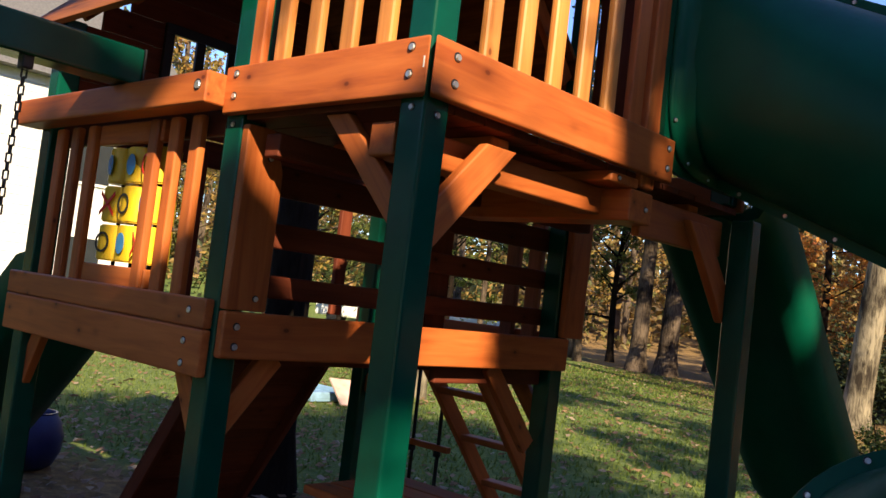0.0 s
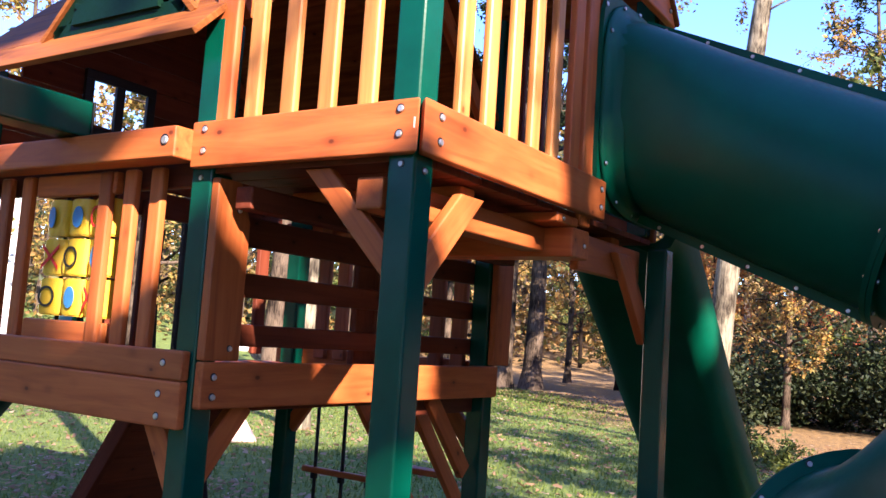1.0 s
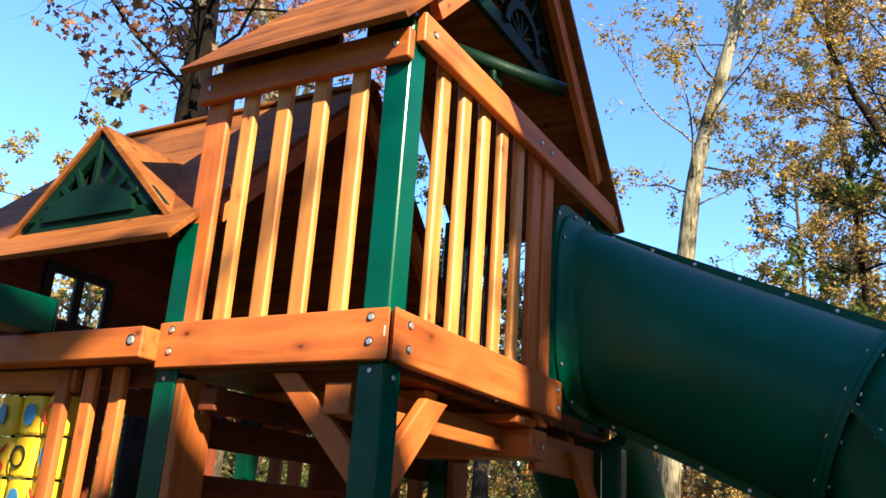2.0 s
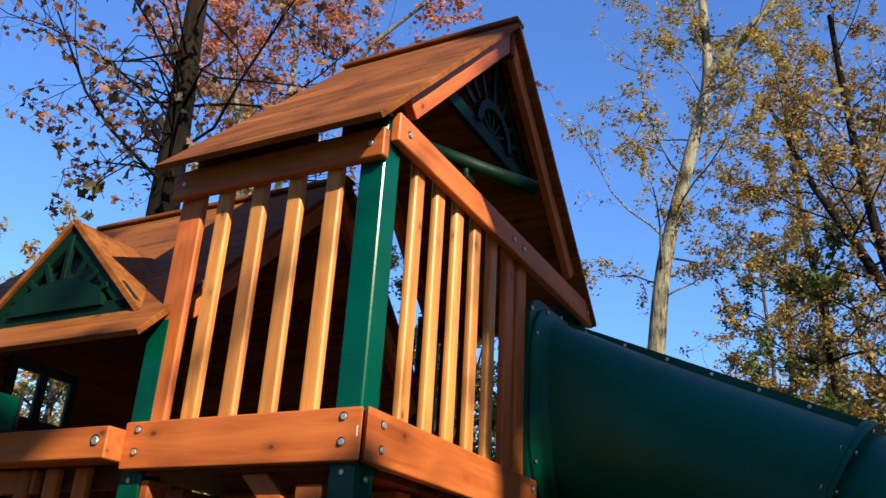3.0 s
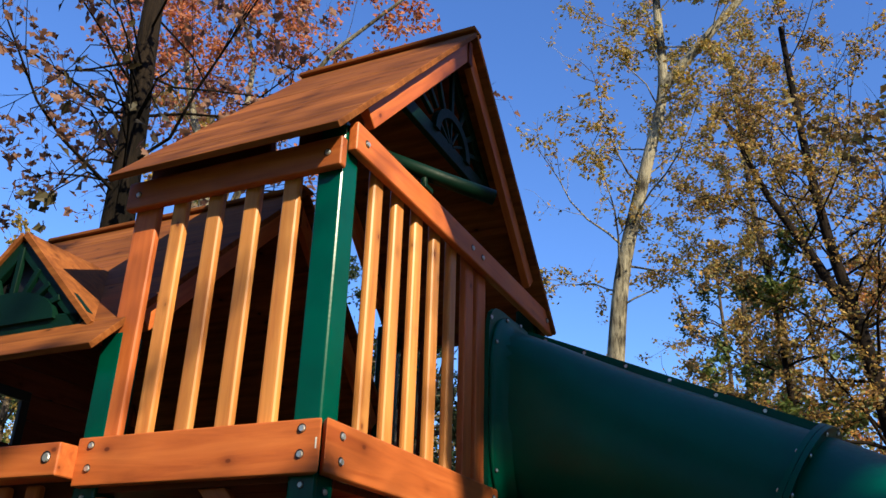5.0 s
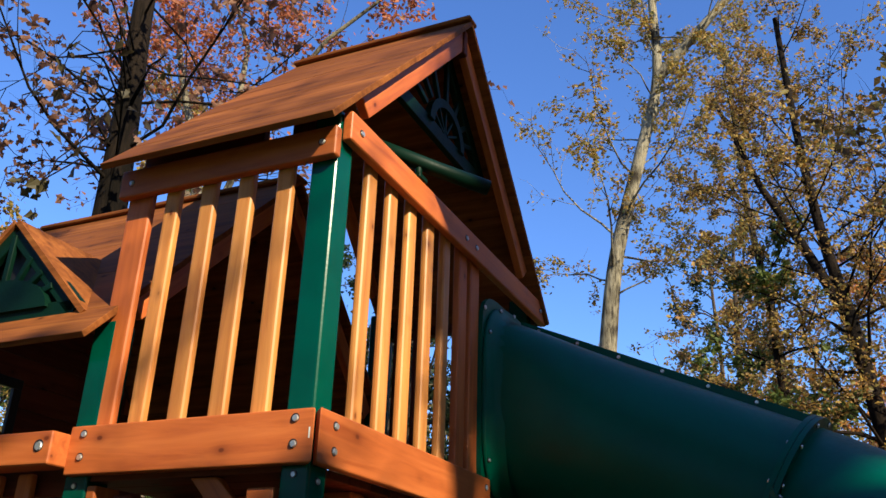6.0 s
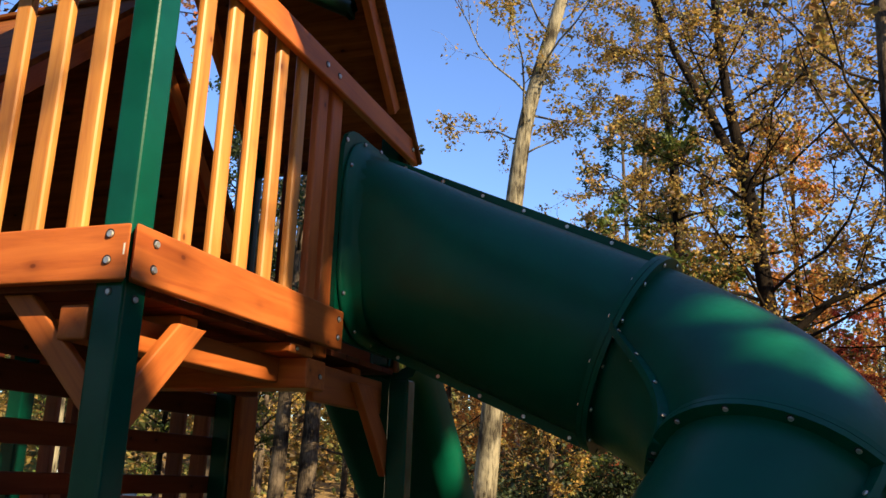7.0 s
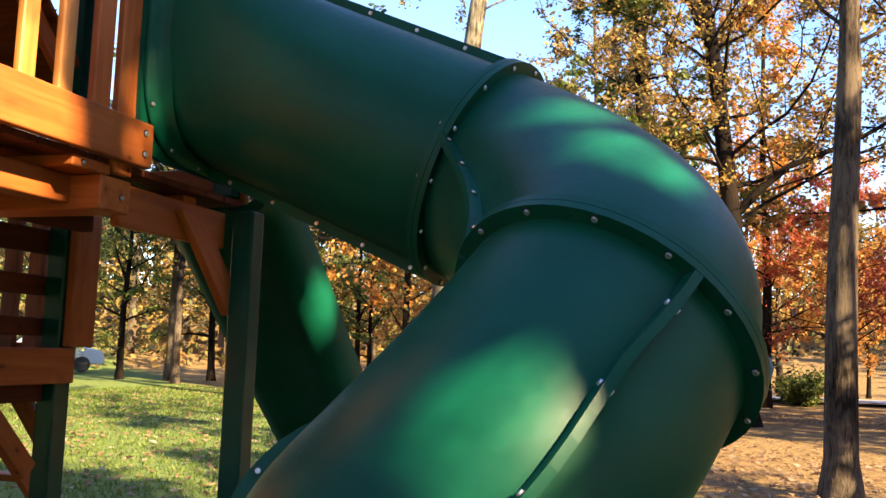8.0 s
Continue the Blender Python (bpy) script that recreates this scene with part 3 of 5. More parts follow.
def hermite(p0, d0, p1, d1, n):
    p0, d0, p1, d1 = (Vector(v) for v in (p0, d0, p1, d1))
    for k in range(n + 1):
        t = k / n
        yield p0 * (2 * t**3 - 3 * t**2 + 1) + d0 * (t**3 - 2 * t**2 + t) + p1 * (3 * t**2 - 2 * t**3) + d1 * (t**3 - t**2)


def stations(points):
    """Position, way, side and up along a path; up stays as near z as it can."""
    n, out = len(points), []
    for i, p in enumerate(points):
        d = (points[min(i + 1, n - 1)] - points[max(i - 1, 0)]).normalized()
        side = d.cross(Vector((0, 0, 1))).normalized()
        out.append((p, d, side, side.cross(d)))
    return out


def square_off(t, amount, e=3.5):
    """How much further out a rounded square reaches than the circle inside it."""
    return 1 + amount * ((abs(math.cos(t)) ** e + abs(math.sin(t)) ** e) ** (-1 / e) - 1)


def shell(name, fr, r_out, r_in, parent, material, sides=48, label="", squared=None):
    """A tube wall along fr; squared gives how square each section is."""
    bm = bmesh.new()
    rows = []
    for r, order in ((r_out, fr), (r_in, fr[::-1])):
        for p, d, s, u in order:
            sq = squared(p) if squared else 0.0
            rows.append([bm.verts.new(p + (s * math.cos(a) + u * math.sin(a)) * r * square_off(a, sq)) for a in (2 * math.pi * k / sides for k in range(sides))])
    for i in range(len(rows)):
        a, b = rows[i], rows[(i + 1) % len(rows)]
        for k in range(sides):
            q = (k + 1) % sides
            bm.faces.new((a[k], a[q], b[q], b[k]))
    bmesh.ops.recalc_face_normals(bm, faces=bm.faces[:])
    ob = part(name, bm, material, parent, label, smooth=True)
    ob.data.set_sharp_from_angle(angle=radians(40))
    return ob


def seam(name, fr, angle, parent, material, step, twist=0.0):
    """A raised double lip along a section, with bolts through it; twist turns it as the bend tightens."""
    turn = [angle + twist * max(0.0, k / (len(fr) - 1) - 0.18) ** 1.5 for k in range(len(fr))]
    bm = bmesh.new()
    rows = []
    for (p, d, s, u), a in zip(fr, turn):
        o = s * math.cos(a) + u * math.sin(a)
        w = d.cross(o)
        rows.append([bm.verts.new(p + o * a + w * b) for a, b in ((R - 0.01, -0.016), (R + 0.04, -0.012), (R + 0.04, 0.012), (R - 0.01, 0.016))])
    for a, b in zip(rows, rows[1:]):
        for k in range(4):
            q = (k + 1) % 4
            bm.faces.new((a[k], a[q], b[q], b[k]))
    bm.faces.new(rows[0])
    bm.faces.new(rows[-1][::-1])
    bmesh.ops.recalc_face_normals(bm, faces=bm.faces[:])
    lip = part(name, bm, material, parent)
    for i in range(step // 2, len(fr) - 1, step):
        p, d, s, u = fr[i]
        o = s * math.cos(turn[i]) + u * math.sin(turn[i])
        w = d.cross(o)
        for sign in (-1, 1):
            bolt(lip, p + o * (R + 0.022) + w * sign * 0.0125, w * sign, 0.0075)
    return lip


slide = thing("tube_slide", (-0.4, 2.8, 0), "dark green moulded plastic spiral tube slide with bolted flanges", "slide")
P = [(-1.55, 3.27, 2.62), (-0.399, 3.27, 2.117), (0.119, 2.567, 1.544), (-0.468, 2.52, 0.895), (-1.05, 3.12, 0.50)]
D_IN = [(1.15, 0, -0.5), (0.66, -0.014, -0.288), (-0.535, -0.988, -1.079), (-0.31, 0.70, -0.10)]
D_OUT = [(1.15, 0, -0.5), (-0.269, -0.497, -0.543), (-0.661, 1.493, -0.214), (-0.85, 0.2, -0.3)]
runs = []
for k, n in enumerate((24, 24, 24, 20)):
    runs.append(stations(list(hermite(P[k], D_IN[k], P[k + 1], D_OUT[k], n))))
SEAMS = [(radians(90), radians(-90)), (radians(20), radians(200)), (radians(152), radians(-28)), (radians(0), radians(180))]
MOUTH = -1.552


def squareness(p):
    """The tube leaves its plate as a rounded square and soon turns round."""
    q = min(1.0, max(0.0, (p.x + 1.62) / 0.62))
    return 1 - q * q * (3 - 2 * q)


lead = [(p - d * 0.2 * (4 - k) / 4, d, side_, up_) for k, (p, d, side_, up_) in enumerate([runs[0][0]] * 4)]
for k, (run, (a, b)) in enumerate(zip(runs, SEAMS)):
    body = shell("tube_section", lead + run if k == 0 else run, R, R - 0.012, slide, TUBE, squared=squareness if k == 0 else None)
    if k == 0:
        # the upper end is cut flush with the plate
        d = run[0][1]
        for v in body.data.vertices:
            if v.co.x < MOUTH:
                v.co += d * ((MOUTH - v.co.x) / d.x)
        body.data.update()
    for angle in (a, b):
        line = [f for f in lead + run if (f[0] + (f[2] * math.cos(angle) + f[3] * math.sin(angle)) * R).x > MOUTH + 0.004] if k == 0 else run
        seam("seam_lip", line, angle, body, TUBE, 4, radians(150) if k == 2 else 0.0)
for k in range(1, 4):
    p, d, s, u = runs[k][0]
    pre = [(p - d * 0.022, d, s, u), (p - d * 0.001, d, s, u)]
    post_ = [(p + d * 0.001, d, s, u), (p + d * 0.022, d, s, u)]
    for rim in (pre, post_):
        ring = shell("joint_flange", rim, R + 0.042, R - 0.006, slide, TUBE)
    for j in range(14):
        a = 2 * math.pi * (j + 0.5) / 14
        o = s * math.cos(a) + u * math.sin(a)
        bolt(ring, p + d * 0.023 + o * (R + 0.024), d, 0.0075)
        bolt(ring, p - d * 0.023 + o * (R + 0.024), -d, 0.0075)
# entrance plate with rounded corners, a hole for the mouth and a bolted collar
PY, PZ, PW, PH = 3.25, 2.62, 0.41, 0.475
p, d, s, u = runs[0][0]
axis_z = p.z + (MOUTH - p.x) * d.z / d.x


def mouth(t, r):
    """The tube's upright section at the plate, r out from its wall."""
    k = square_off(t, 0.97)
    return Vector((MOUTH, p.y + (R * k + r) * math.cos(t), axis_z + (R / d.x * k + r) * math.sin(t)))


def plate_edge(t):
    c, n = math.cos(t), math.sin(t)
    e = 7.0
    k = (abs(c) ** e + abs(n) ** e) ** (-1 / e)
    return PY + PW * c * k, PZ + PH * n * k


bm = bmesh.new()
N_RIM = 64
rows = []
for x, r in ((-1.575, 0.0), (-1.555, None), (-1.555, 0.0)):
    row = []
    for k in range(N_RIM):
        t = 2 * math.pi * k / N_RIM
        q = mouth(t, -0.01)
        y, z = (q.y, q.z) if r is not None else plate_edge(t)
        row.append(bm.verts.new((x, y, z)))
    rows.append(row)
rows.insert(1, [bm.verts.new((-1.575, v.co.y, v.co.z)) for v in rows[1]])
for i in range(4):
    a, b = rows[i], rows[(i + 1) % 4]
    for k in range(N_RIM):
        bm.faces.new((a[k], a[(k + 1) % N_RIM], b[(k + 1) % N_RIM], b[k]))
bmesh.ops.recalc_face_normals(bm, faces=bm.faces[:])
plate = part("entrance_plate", bm, TUBE, slide)
for y, z in ((2.868, 3.02), (3.632, 3.02), (2.868, 2.22), (3.632, 2.22)):
    bolt(plate, (-1.5545, y, z), (1, 0, 0), 0.009)
bm = bmesh.new()
rows = []
for out_x, r in ((0.0, 0.046), (0.006, 0.05), (0.014, 0.045), (0.02, 0.032), (0.03, 0.012), (0.05, 0.002), (0.09, -0.002)):
    row = []
    for k in range(N_RIM):
        q = mouth(2 * math.pi * k / N_RIM, r)
        row.append(bm.verts.new((q.x + out_x, max(2.843, min(3.66, q.y)), q.z + out_x * d.z / d.x)))
    rows.append(row)
for a, b in zip(rows, rows[1:]):
    for k in range(N_RIM):
        bm.faces.new((a[k], a[(k + 1) % N_RIM], b[(k + 1) % N_RIM], b[k]))
bmesh.ops.recalc_face_normals(bm, faces=bm.faces[:])
collar = part("collar", bm, TUBE, slide, smooth=True)
for k in range(16):
    q = mouth(2 * math.pi * (k + 0.5) / 16, 0.034)
    if 2.85 < q.y < 3.655:
        bolt(collar, (q.x + 0.02, q.y, q.z), (1, 0, 0), 0.0075)

# straight slides
def chute(owner, axis, place):
    """A moulded trough swept along axis, a line of (way, height); place turns it into the world."""
    prof = [(-0.33, 0.16), (-0.30, 0.17), (-0.27, 0.15), (-0.25, 0.03), (-0.2, 0.0), (0.2, 0.0), (0.25, 0.03), (0.27, 0.15), (0.30, 0.17), (0.33, 0.16), (0.33, 0.06), (0.29, -0.02), (0.2, -0.05), (0.12, -0.02), (-0.12, -0.02), (-0.2, -0.05), (-0.29, -0.02), (-0.33, 0.06)]
    bm = bmesh.new()
    rows = []
    for k, (y, z) in enumerate(axis):
        a, b = axis[max(0, k - 1)], axis[min(len(axis) - 1, k + 1)]
        d = Vector((0, b[0] - a[0], b[1] - a[1])).normalized()
        n = Vector((0, -d.z, d.y))
        rows.append([bm.verts.new(place @ (Vector((px, y, z)) + n * pz)) for px, pz in prof])
    for a, b in zip(rows, rows[1:]):
        for k in range(len(prof)):
            q = (k + 1) % len(prof)
            bm.faces.new((a[k], a[q], b[q], b[k]))
    bm.faces.new(rows[0])
    bm.faces.new(rows[-1][::-1])
    bmesh.ops.recalc_face_normals(bm, faces=bm.faces[:])
    ob = part("chute", bm, TUBE, owner, smooth=True)
    ob.data.set_sharp_from_angle(angle=radians(50))
    foot = block(0.5, 0.06, 0.2, 0.01, centre=(0, axis[-1][0] - 0.1, axis[-1][1] - 0.13))
    foot.transform(place)
    part("foot", foot, TUBE, owner)


wave = thing("wave_slide", (-1.8, 4.8, 0), "green plastic straight slide with raised side walls", "slide")
chute(wave, [(3.67, 2.10), (3.8, 2.08), (3.95, 1.94), (4.2, 1.71), (4.6, 1.33), (5.0, 0.97), (5.35, 0.66), (5.8, 0.42), (6.3, 0.26), (6.7, 0.22)], Matrix.Translation((-1.80, 0, 0)))
scoop = thing("scoop_slide", (-5.2, 2.0, 0), "short dark green plastic slide beside the low deck", "slide")
chute(scoop, [(4.07, 1.42), (4.2, 1.40), (4.4, 1.25), (4.8, 0.9), (5.3, 0.5), (5.8, 0.27), (6.3, 0.22)], Matrix.Translation((0, 1.98, 0)) @ Matrix.Rotation(math.pi / 2, 4, "Z"))


# game panel with turning blocks
def flat_sign(parent, m, kind, material, r):
    bm = bmesh.new()
    if kind == "ring":
        n = 20
        a = [bm.verts.new((r * math.cos(2 * math.pi * k / n), r * math.sin(2 * math.pi * k / n), 0)) for k in range(n)]
        b = [bm.verts.new((0.78 * r * math.cos(2 * math.pi * k / n), 0.78 * r * math.sin(2 * math.pi * k / n), 0)) for k in range(n)]
        for k in range(n):
            bm.faces.new((a[k], a[(k + 1) % n], b[(k + 1) % n], b[k]))
    elif kind == "cross":
        for s in (-1, 1):
            w = 0.2 * r
            q = [Vector((-r, -s * r - w, 0.0005 * s)), Vector((-r, -s * r + w, 0.0005 * s)), Vector((r, s * r + w, 0.0005 * s)), Vector((r, s * r - w, 0.0005 * s))]
            bm.faces.new([bm.verts.new(v) for v in q])
    else:
        bm.faces.new([bm.verts.new((0.75 * r * math.cos(2 * math.pi * k / 20), r * math.sin(2 * math.pi * k / 20), 0)) for k in range(20)])
    out = bmesh.ops.extrude_face_region(bm, geom=bm.faces[:])
    bmesh.ops.translate(bm, vec=(0, 0, 0.003), verts=[v for v in out["geom"] if isinstance(v, bmesh.types.BMVert)])
    bmesh.ops.recalc_face_normals(bm, faces=bm.faces[:])
    part("painted_mark", bm, material, parent, m=m)


game = thing("game_panel", (-3.2, 1.66, 1.545), "yellow plastic noughts and crosses panel of turning blocks", "game panel")
MARKS = [("blob", BLUE), ("blob", BLUE), ("ring", RED), ("cross", RED), ("ring", BLACK), ("blob", BLUE), ("ring", BLACK), ("blob", BLUE), ("cross", RED)]
for col in range(3):
    x = -3.348 + 0.146 * col
    rod("rod", game, [(x, 1.67, 1.54), (x, 1.67, 2.04)], 0.008, BLACK)
    for row in range(3):
        z = 1.95 - 0.1575 * row
        bm = bmesh.new()
        n = 20
        ring = []
        for k in range(n):
            t = 2 * math.pi * k / n
            # a rounded triangle, as these blocks have three faces
            rr = 0.066 + 0.006 * math.cos(3 * t + math.pi / 2)
            ring.append((rr * math.cos(t), rr * math.sin(t)))
        lo = [bm.verts.new((a, b, -0.073)) for a, b in ring]
        hi = [bm.verts.new((a, b, 0.073)) for a, b in ring]
        for k in range(n):
            bm.faces.new((lo[k], lo[(k + 1) % n], hi[(k + 1) % n], hi[k]))
        bm.faces.new(lo[::-1])
        bm.faces.new(hi)
        bmesh.ops.bevel(bm, geom=[e for e in bm.edges if abs(e.verts[0].co.z - e.verts[1].co.z) < 1e-6], offset=0.006, segments=2, affect="EDGES")
        m = Matrix.Translation((x, 1.67, z)) @ Matrix.Rotation(radians((col * 37 + row * 23) % 24 - 12), 4, "Z")
        ob = part("turning_block", bm, YELLOW, game, m=m, smooth=True)
        ob.data.set_sharp_from_angle(angle=radians(40))
        kind, colour = MARKS[row * 3 + col]
        face = m @ Matrix(((1, 0, 0, 0.02 if kind == "blob" else 0), (0, 0, -1, -0.0655), (0, 1, 0, 0), (0, 0, 0, 1)))
        flat_sign(ob, face, kind, colour, 0.042)

# telescope on the right rail
scope = thing("toy_telescope", (-1.59, 2.2, 3.3), "green plastic toy telescope on a swivel bracket", "toy telescope")
rod("barrel", scope, [(-1.72, 1.98, 3.43), (-1.50, 2.21, 3.375), (-1.34, 2.36, 3.335)], 0.032, GREEN, 16)
rod("eyepiece", scope, [(-1.76, 1.94, 3.44), (-1.70, 2.0, 3.425)], 0.04, GREEN, 16)
rod("swivel", scope, [(-1.555, 2.15, 3.30), (-1.555, 2.15, 3.40)], 0.014, GREEN)
part("bracket", block(0.05, 0.07, 0.02, 0.004, centre=(-1.555, 2.15, 3.313)), GREEN, scope)

# swing beam and swing
beam = thing("swing_beam", (-3.09, 0.2, 2.235), "dark green sleeved swing beam resting on the thick rail", "swing beam")
timber("beam", beam, -3.185, -3.045, -1.7, 1.53, 2.235, 2.375, SLEEVE, 0.012)
timber("end_cap", beam, -3.187, -3.043, 1.53, 1.538, 2.233, 2.377, BLACK, 0.003)
for sx in (-1, 1):
    board("leg", beam, (-3.09 + sx * 0.12, -1.6, 2.28), (-3.09 + sx * 0.8, -1.6, 0.0), 0.09, 0.09, SLEEVE, (0, 1, 0))


def chain(parent, p, q, step=0.03):
    p, q = Vector(p), Vector(q)
    bm = bmesh.new()
    n = int((q - p).length / step)
    for k in range(n):
        c = p.lerp(q, (k + 0.5) / n)
        v, f = tube_mesh([c + Vector((0, 0, z)) + (Vector((0.008, 0, 0)) if k % 2 else Vector((0, 0.008, 0))) * s for s in (-1, 1) for z in (0.017 * s, -0.017 * s)], [0.004] * 4, 5)
        vs = [bm.verts.new(x) for x in v]
        for face in f:
            bm.faces.new([vs[i] for i in face])
    part("chain", bm, BLACK, parent)


swing = thing("swing", (-3.09, 0.92, 2.23), "belt swing on black coated chains hanging from the beam", "swing")
for y in (0.72, 1.12):
    part("hanger", block(0.05, 0.04, 0.05, 0.008, centre=(-3.09, y, 2.215)), BLACK, swing)
    chain(swing, (-3.09, y, 2.19), (-3.09, y + (0.05 if y < 0.9 else -0.05), 0.62))
rod("belt_seat", swing, [(-3.09, 0.77, 0.62), (-3.09, 0.84, 0.54), (-3.09, 0.92, 0.51), (-3.09, 1.0, 0.54), (-3.09, 1.07, 0.62)], 0.045, NAVY)

# ladder, rope ladder and climbing ramp of the low tower
ladder = thing("ladder", (-2.8, 4.1, 0), "stained cedar ladder leaning against the deck", "ladder")
for x in (-3.20, -2.82):
    board("stile", ladder, (x, 3.45, 1.25), (x, 4.53, 0.0), 0.04, 0.09, CEDAR, (0, 1, 0.6))
for k in range(4):
    z = 1.07 - 0.27 * k
    y = 3.45 + (1.25 - z) * 0.864
    timber("rung", ladder, -3.18, -2.84, y - 0.045, y + 0.045, z - 0.018, z + 0.018)
ropes = thing("rope_ladder", (-3.45, 3.66, 1.3), "black rope ladder with wooden rungs hanging from the deck", "rope ladder")
for x in (-3.66, -3.45, -3.25):
    rod("rope", ropes, [(x, 3.69, 1.32), (x + 0.004, 3.692, 0.7), (x, 3.69, 0.02)], 0.011, ROPE)
    for z in (0.73, 0.4, 0.1, 1.2):
        rod("knot", ropes, [(x, 3.69, z - 0.05), (x, 3.69, z - 0.035), (x, 3.69, z - 0.02)], 0.022, ROPE)
for z in (0.73, 0.4, 0.1):
    timber("rung", ropes, -3.75, -3.16, 3.672, 3.708, z - 0.018, z + 0.018)
climb = thing("climbing_ramp", (-4.4, 3.0, 0), "red-stained plank climbing ramp leaning on the deck", "climbing ramp")
d = Vector((-0.39, 0, -0.559)).normalized()
for k in range(8):
    c = Vector((-3.95, 0, 1.27)) + d * (0.19 * (k + 0.5))
    board("plank", climb, (c.x, 2.6, c.z), (c.x, 3.45, c.z), 0.186, 0.025, SHADEWOOD, d.cross(Vector((0, 1, 0))), 0.004)
for y in (2.62, 3.43):
    board("stringer", climb, (-3.93, y, 1.22), (-4.76, y, 0.03), 0.04, 0.08, SHADEWOOD, (1, 0, -0.5))

# table under the tall tower
table = thing("picnic_table", (-2.3, 2.58, 0), "small cedar picnic table beneath the tall deck", "table")
for k in range(4):
    y = 2.29 + 0.142 * k
    timber("tabletop_board", table, -2.715, -1.93, y, y + 0.135, 0.715, 0.75)
for x in (-2.6, -2.05):
    for y in (2.36, 2.78):
        timber("leg", table, x - 0.03, x + 0.03, y - 0.03, y + 0.03, 0.0, 0.715)
for y in (1.98, 3.0):
    timber("bench_board", table, -2.68, -1.95, y, y + 0.16, 0.38, 0.415)
    for x in (-2.6, -2.05):
        timber("bench_leg", table, x - 0.03, x + 0.03, y + 0.05, y + 0.11, 0.0, 0.38)

# things on the lawn
tub = thing("plastic_tub", (-6.35, 2.77, 0), "rounded navy blue plastic tub standing on the mulch", "tub")
bm = bmesh.new()
prof = [(0.0, 0.012), (0.10, 0.012), (0.16, 0.05), (0.205, 0.15), (0.215, 0.25), (0.19, 0.35), (0.15, 0.41), (0.155, 0.425), (0.14, 0.425), (0.13, 0.40), (0.18, 0.25), (0.12, 0.05), (0.0, 0.03)]
rows = [[bm.verts.new((-6.35 + r * math.cos(k * math.pi / 12), 2.77 + r * math.sin(k * math.pi / 12), z)) for k in range(24)] for r, z in prof[1:-1]]
for a, b in zip(rows, rows[1:]):
    for k in range(24):
        bm.faces.new((a[k], a[(k + 1) % 24], b[(k + 1) % 24], b[k]))
bm.faces.new(rows[0][::-1])
bm.faces.new(rows[-1])
bmesh.ops.recalc_face_normals(bm, faces=bm.faces[:])
part("tub_shell", bm, NAVY, tub, smooth=True).data.set_sharp_from_angle(angle=radians(40))
tray = thing("plastic_tray", (-9.7, 8.0, 0), "pale blue plastic toy tray lying on the grass", "toy tray")
part("tray_floor", block(1.3, 0.8, 0.06, 0.02, centre=(-9.7, 8.0, 0.05)), PALEBLUE, tray)
for dx, dy, sx, sy in ((-0.62, 0, 0.07, 0.8), (0.62, 0, 0.07, 0.8), (0, -0.37, 1.3, 0.07), (0, 0.37, 1.3, 0.07)):
    part("tray_rim", block(sx, sy, 0.1, 0.02, centre=(-9.7 + dx, 8.0 + dy, 0.10)), PALEBLUE, tray)
panel = thing("leaning_panel", (-8.9, 8.1, 0), "pinkish wooden panel leaning on the toy tray", "panel")
board("panel_board", panel, (-9.0, 8.1, 0.33), (-8.65, 8.05, 0.02), 0.5, 0.03, PINKWOOD, (0.6, 0, 0.7))

# ground: one sheet to the horizon
bm = bmesh.new()
N = 60
def stretch(k):
    t = 2.0 * k / N - 1.0
    return math.copysign(abs(t) ** 3, t) * 1500 + t * 30


def rise(d):
    """The wooded bank that climbs beyond the lawn."""
    return min(7.0, max(0.0, (d - 48) * 0.16))


grid = [[bm.verts.new((stretch(i) - 4, stretch(j) + 8, 0.0)) for j in range(N + 1)] for i in range(N + 1)]
for row in grid:
    for v in row:
        d = math.hypot(v.co.x, v.co.y)
        v.co.z = min(1.0, max(0.0, (d - 9) / 20)) * (0.25 * noise.noise(v.co * 0.08)) + rise(d)
for i in range(N):
    for j in range(N):
        bm.faces.new((grid[i][j], grid[i + 1][j], grid[i + 1][j + 1], grid[i][j + 1]))
ground = tagged(new("ground", mesh_of(bm, "ground", GROUND, True)), "autumn lawn with fallen leaves and wood floor", "ground", kind="structure")


# trees
def limb(points, radii, sides, V, F):
    v, f = tube_mesh(points, radii, sides, False)
    o = len(V)
    V.extend(v)
    F.extend(tuple(i + o for i in face) for face in f)


def bend(rng, p, d, length, steps, wander, lift):
    pts = [Vector(p)]
    d = Vector(d).normalized()
    for _ in range(steps):
        d = (d + Vector((rng.gauss(0, wander), rng.gauss(0, wander), rng.gauss(0, wander) + lift))).normalized()
        pts.append(pts[-1] + d * (length / steps))
    return pts, d


LEAF = [(-0.12, 0.0), (0.1, 0.22), (0.3, 0.16), (0.45, 0.42), (0.7, 0.2), (1.0, 0.0), (0.7, -0.2), (0.45, -0.42), (0.3, -0.16), (0.1, -0.22)]
SIMPLE = [(0.0, 0.0), (0.45, 0.32), (1.0, 0.0), (0.45, -0.32)]


def leaf(rng, at, size, shape, V, F, droop=0.3):
    a = Vector((rng.gauss(0, 1), rng.gauss(0, 1), rng.gauss(-droop, 0.6))).normalized()
    b = a.cross(Vector((rng.gauss(0, 1), rng.gauss(0, 1), rng.gauss(0, 1)))).normalized()
    c = a.cross(b)
    s = size * rng.uniform(0.6, 1.3)
    o = len(V)
    for x, y in shape:
        V.append(at + a * (x * s) + b * (y * s) + c * (s * 0.25 * (abs(y) - x * x * 0.4)))
    F.append(tuple(range(o, o + len(shape))))


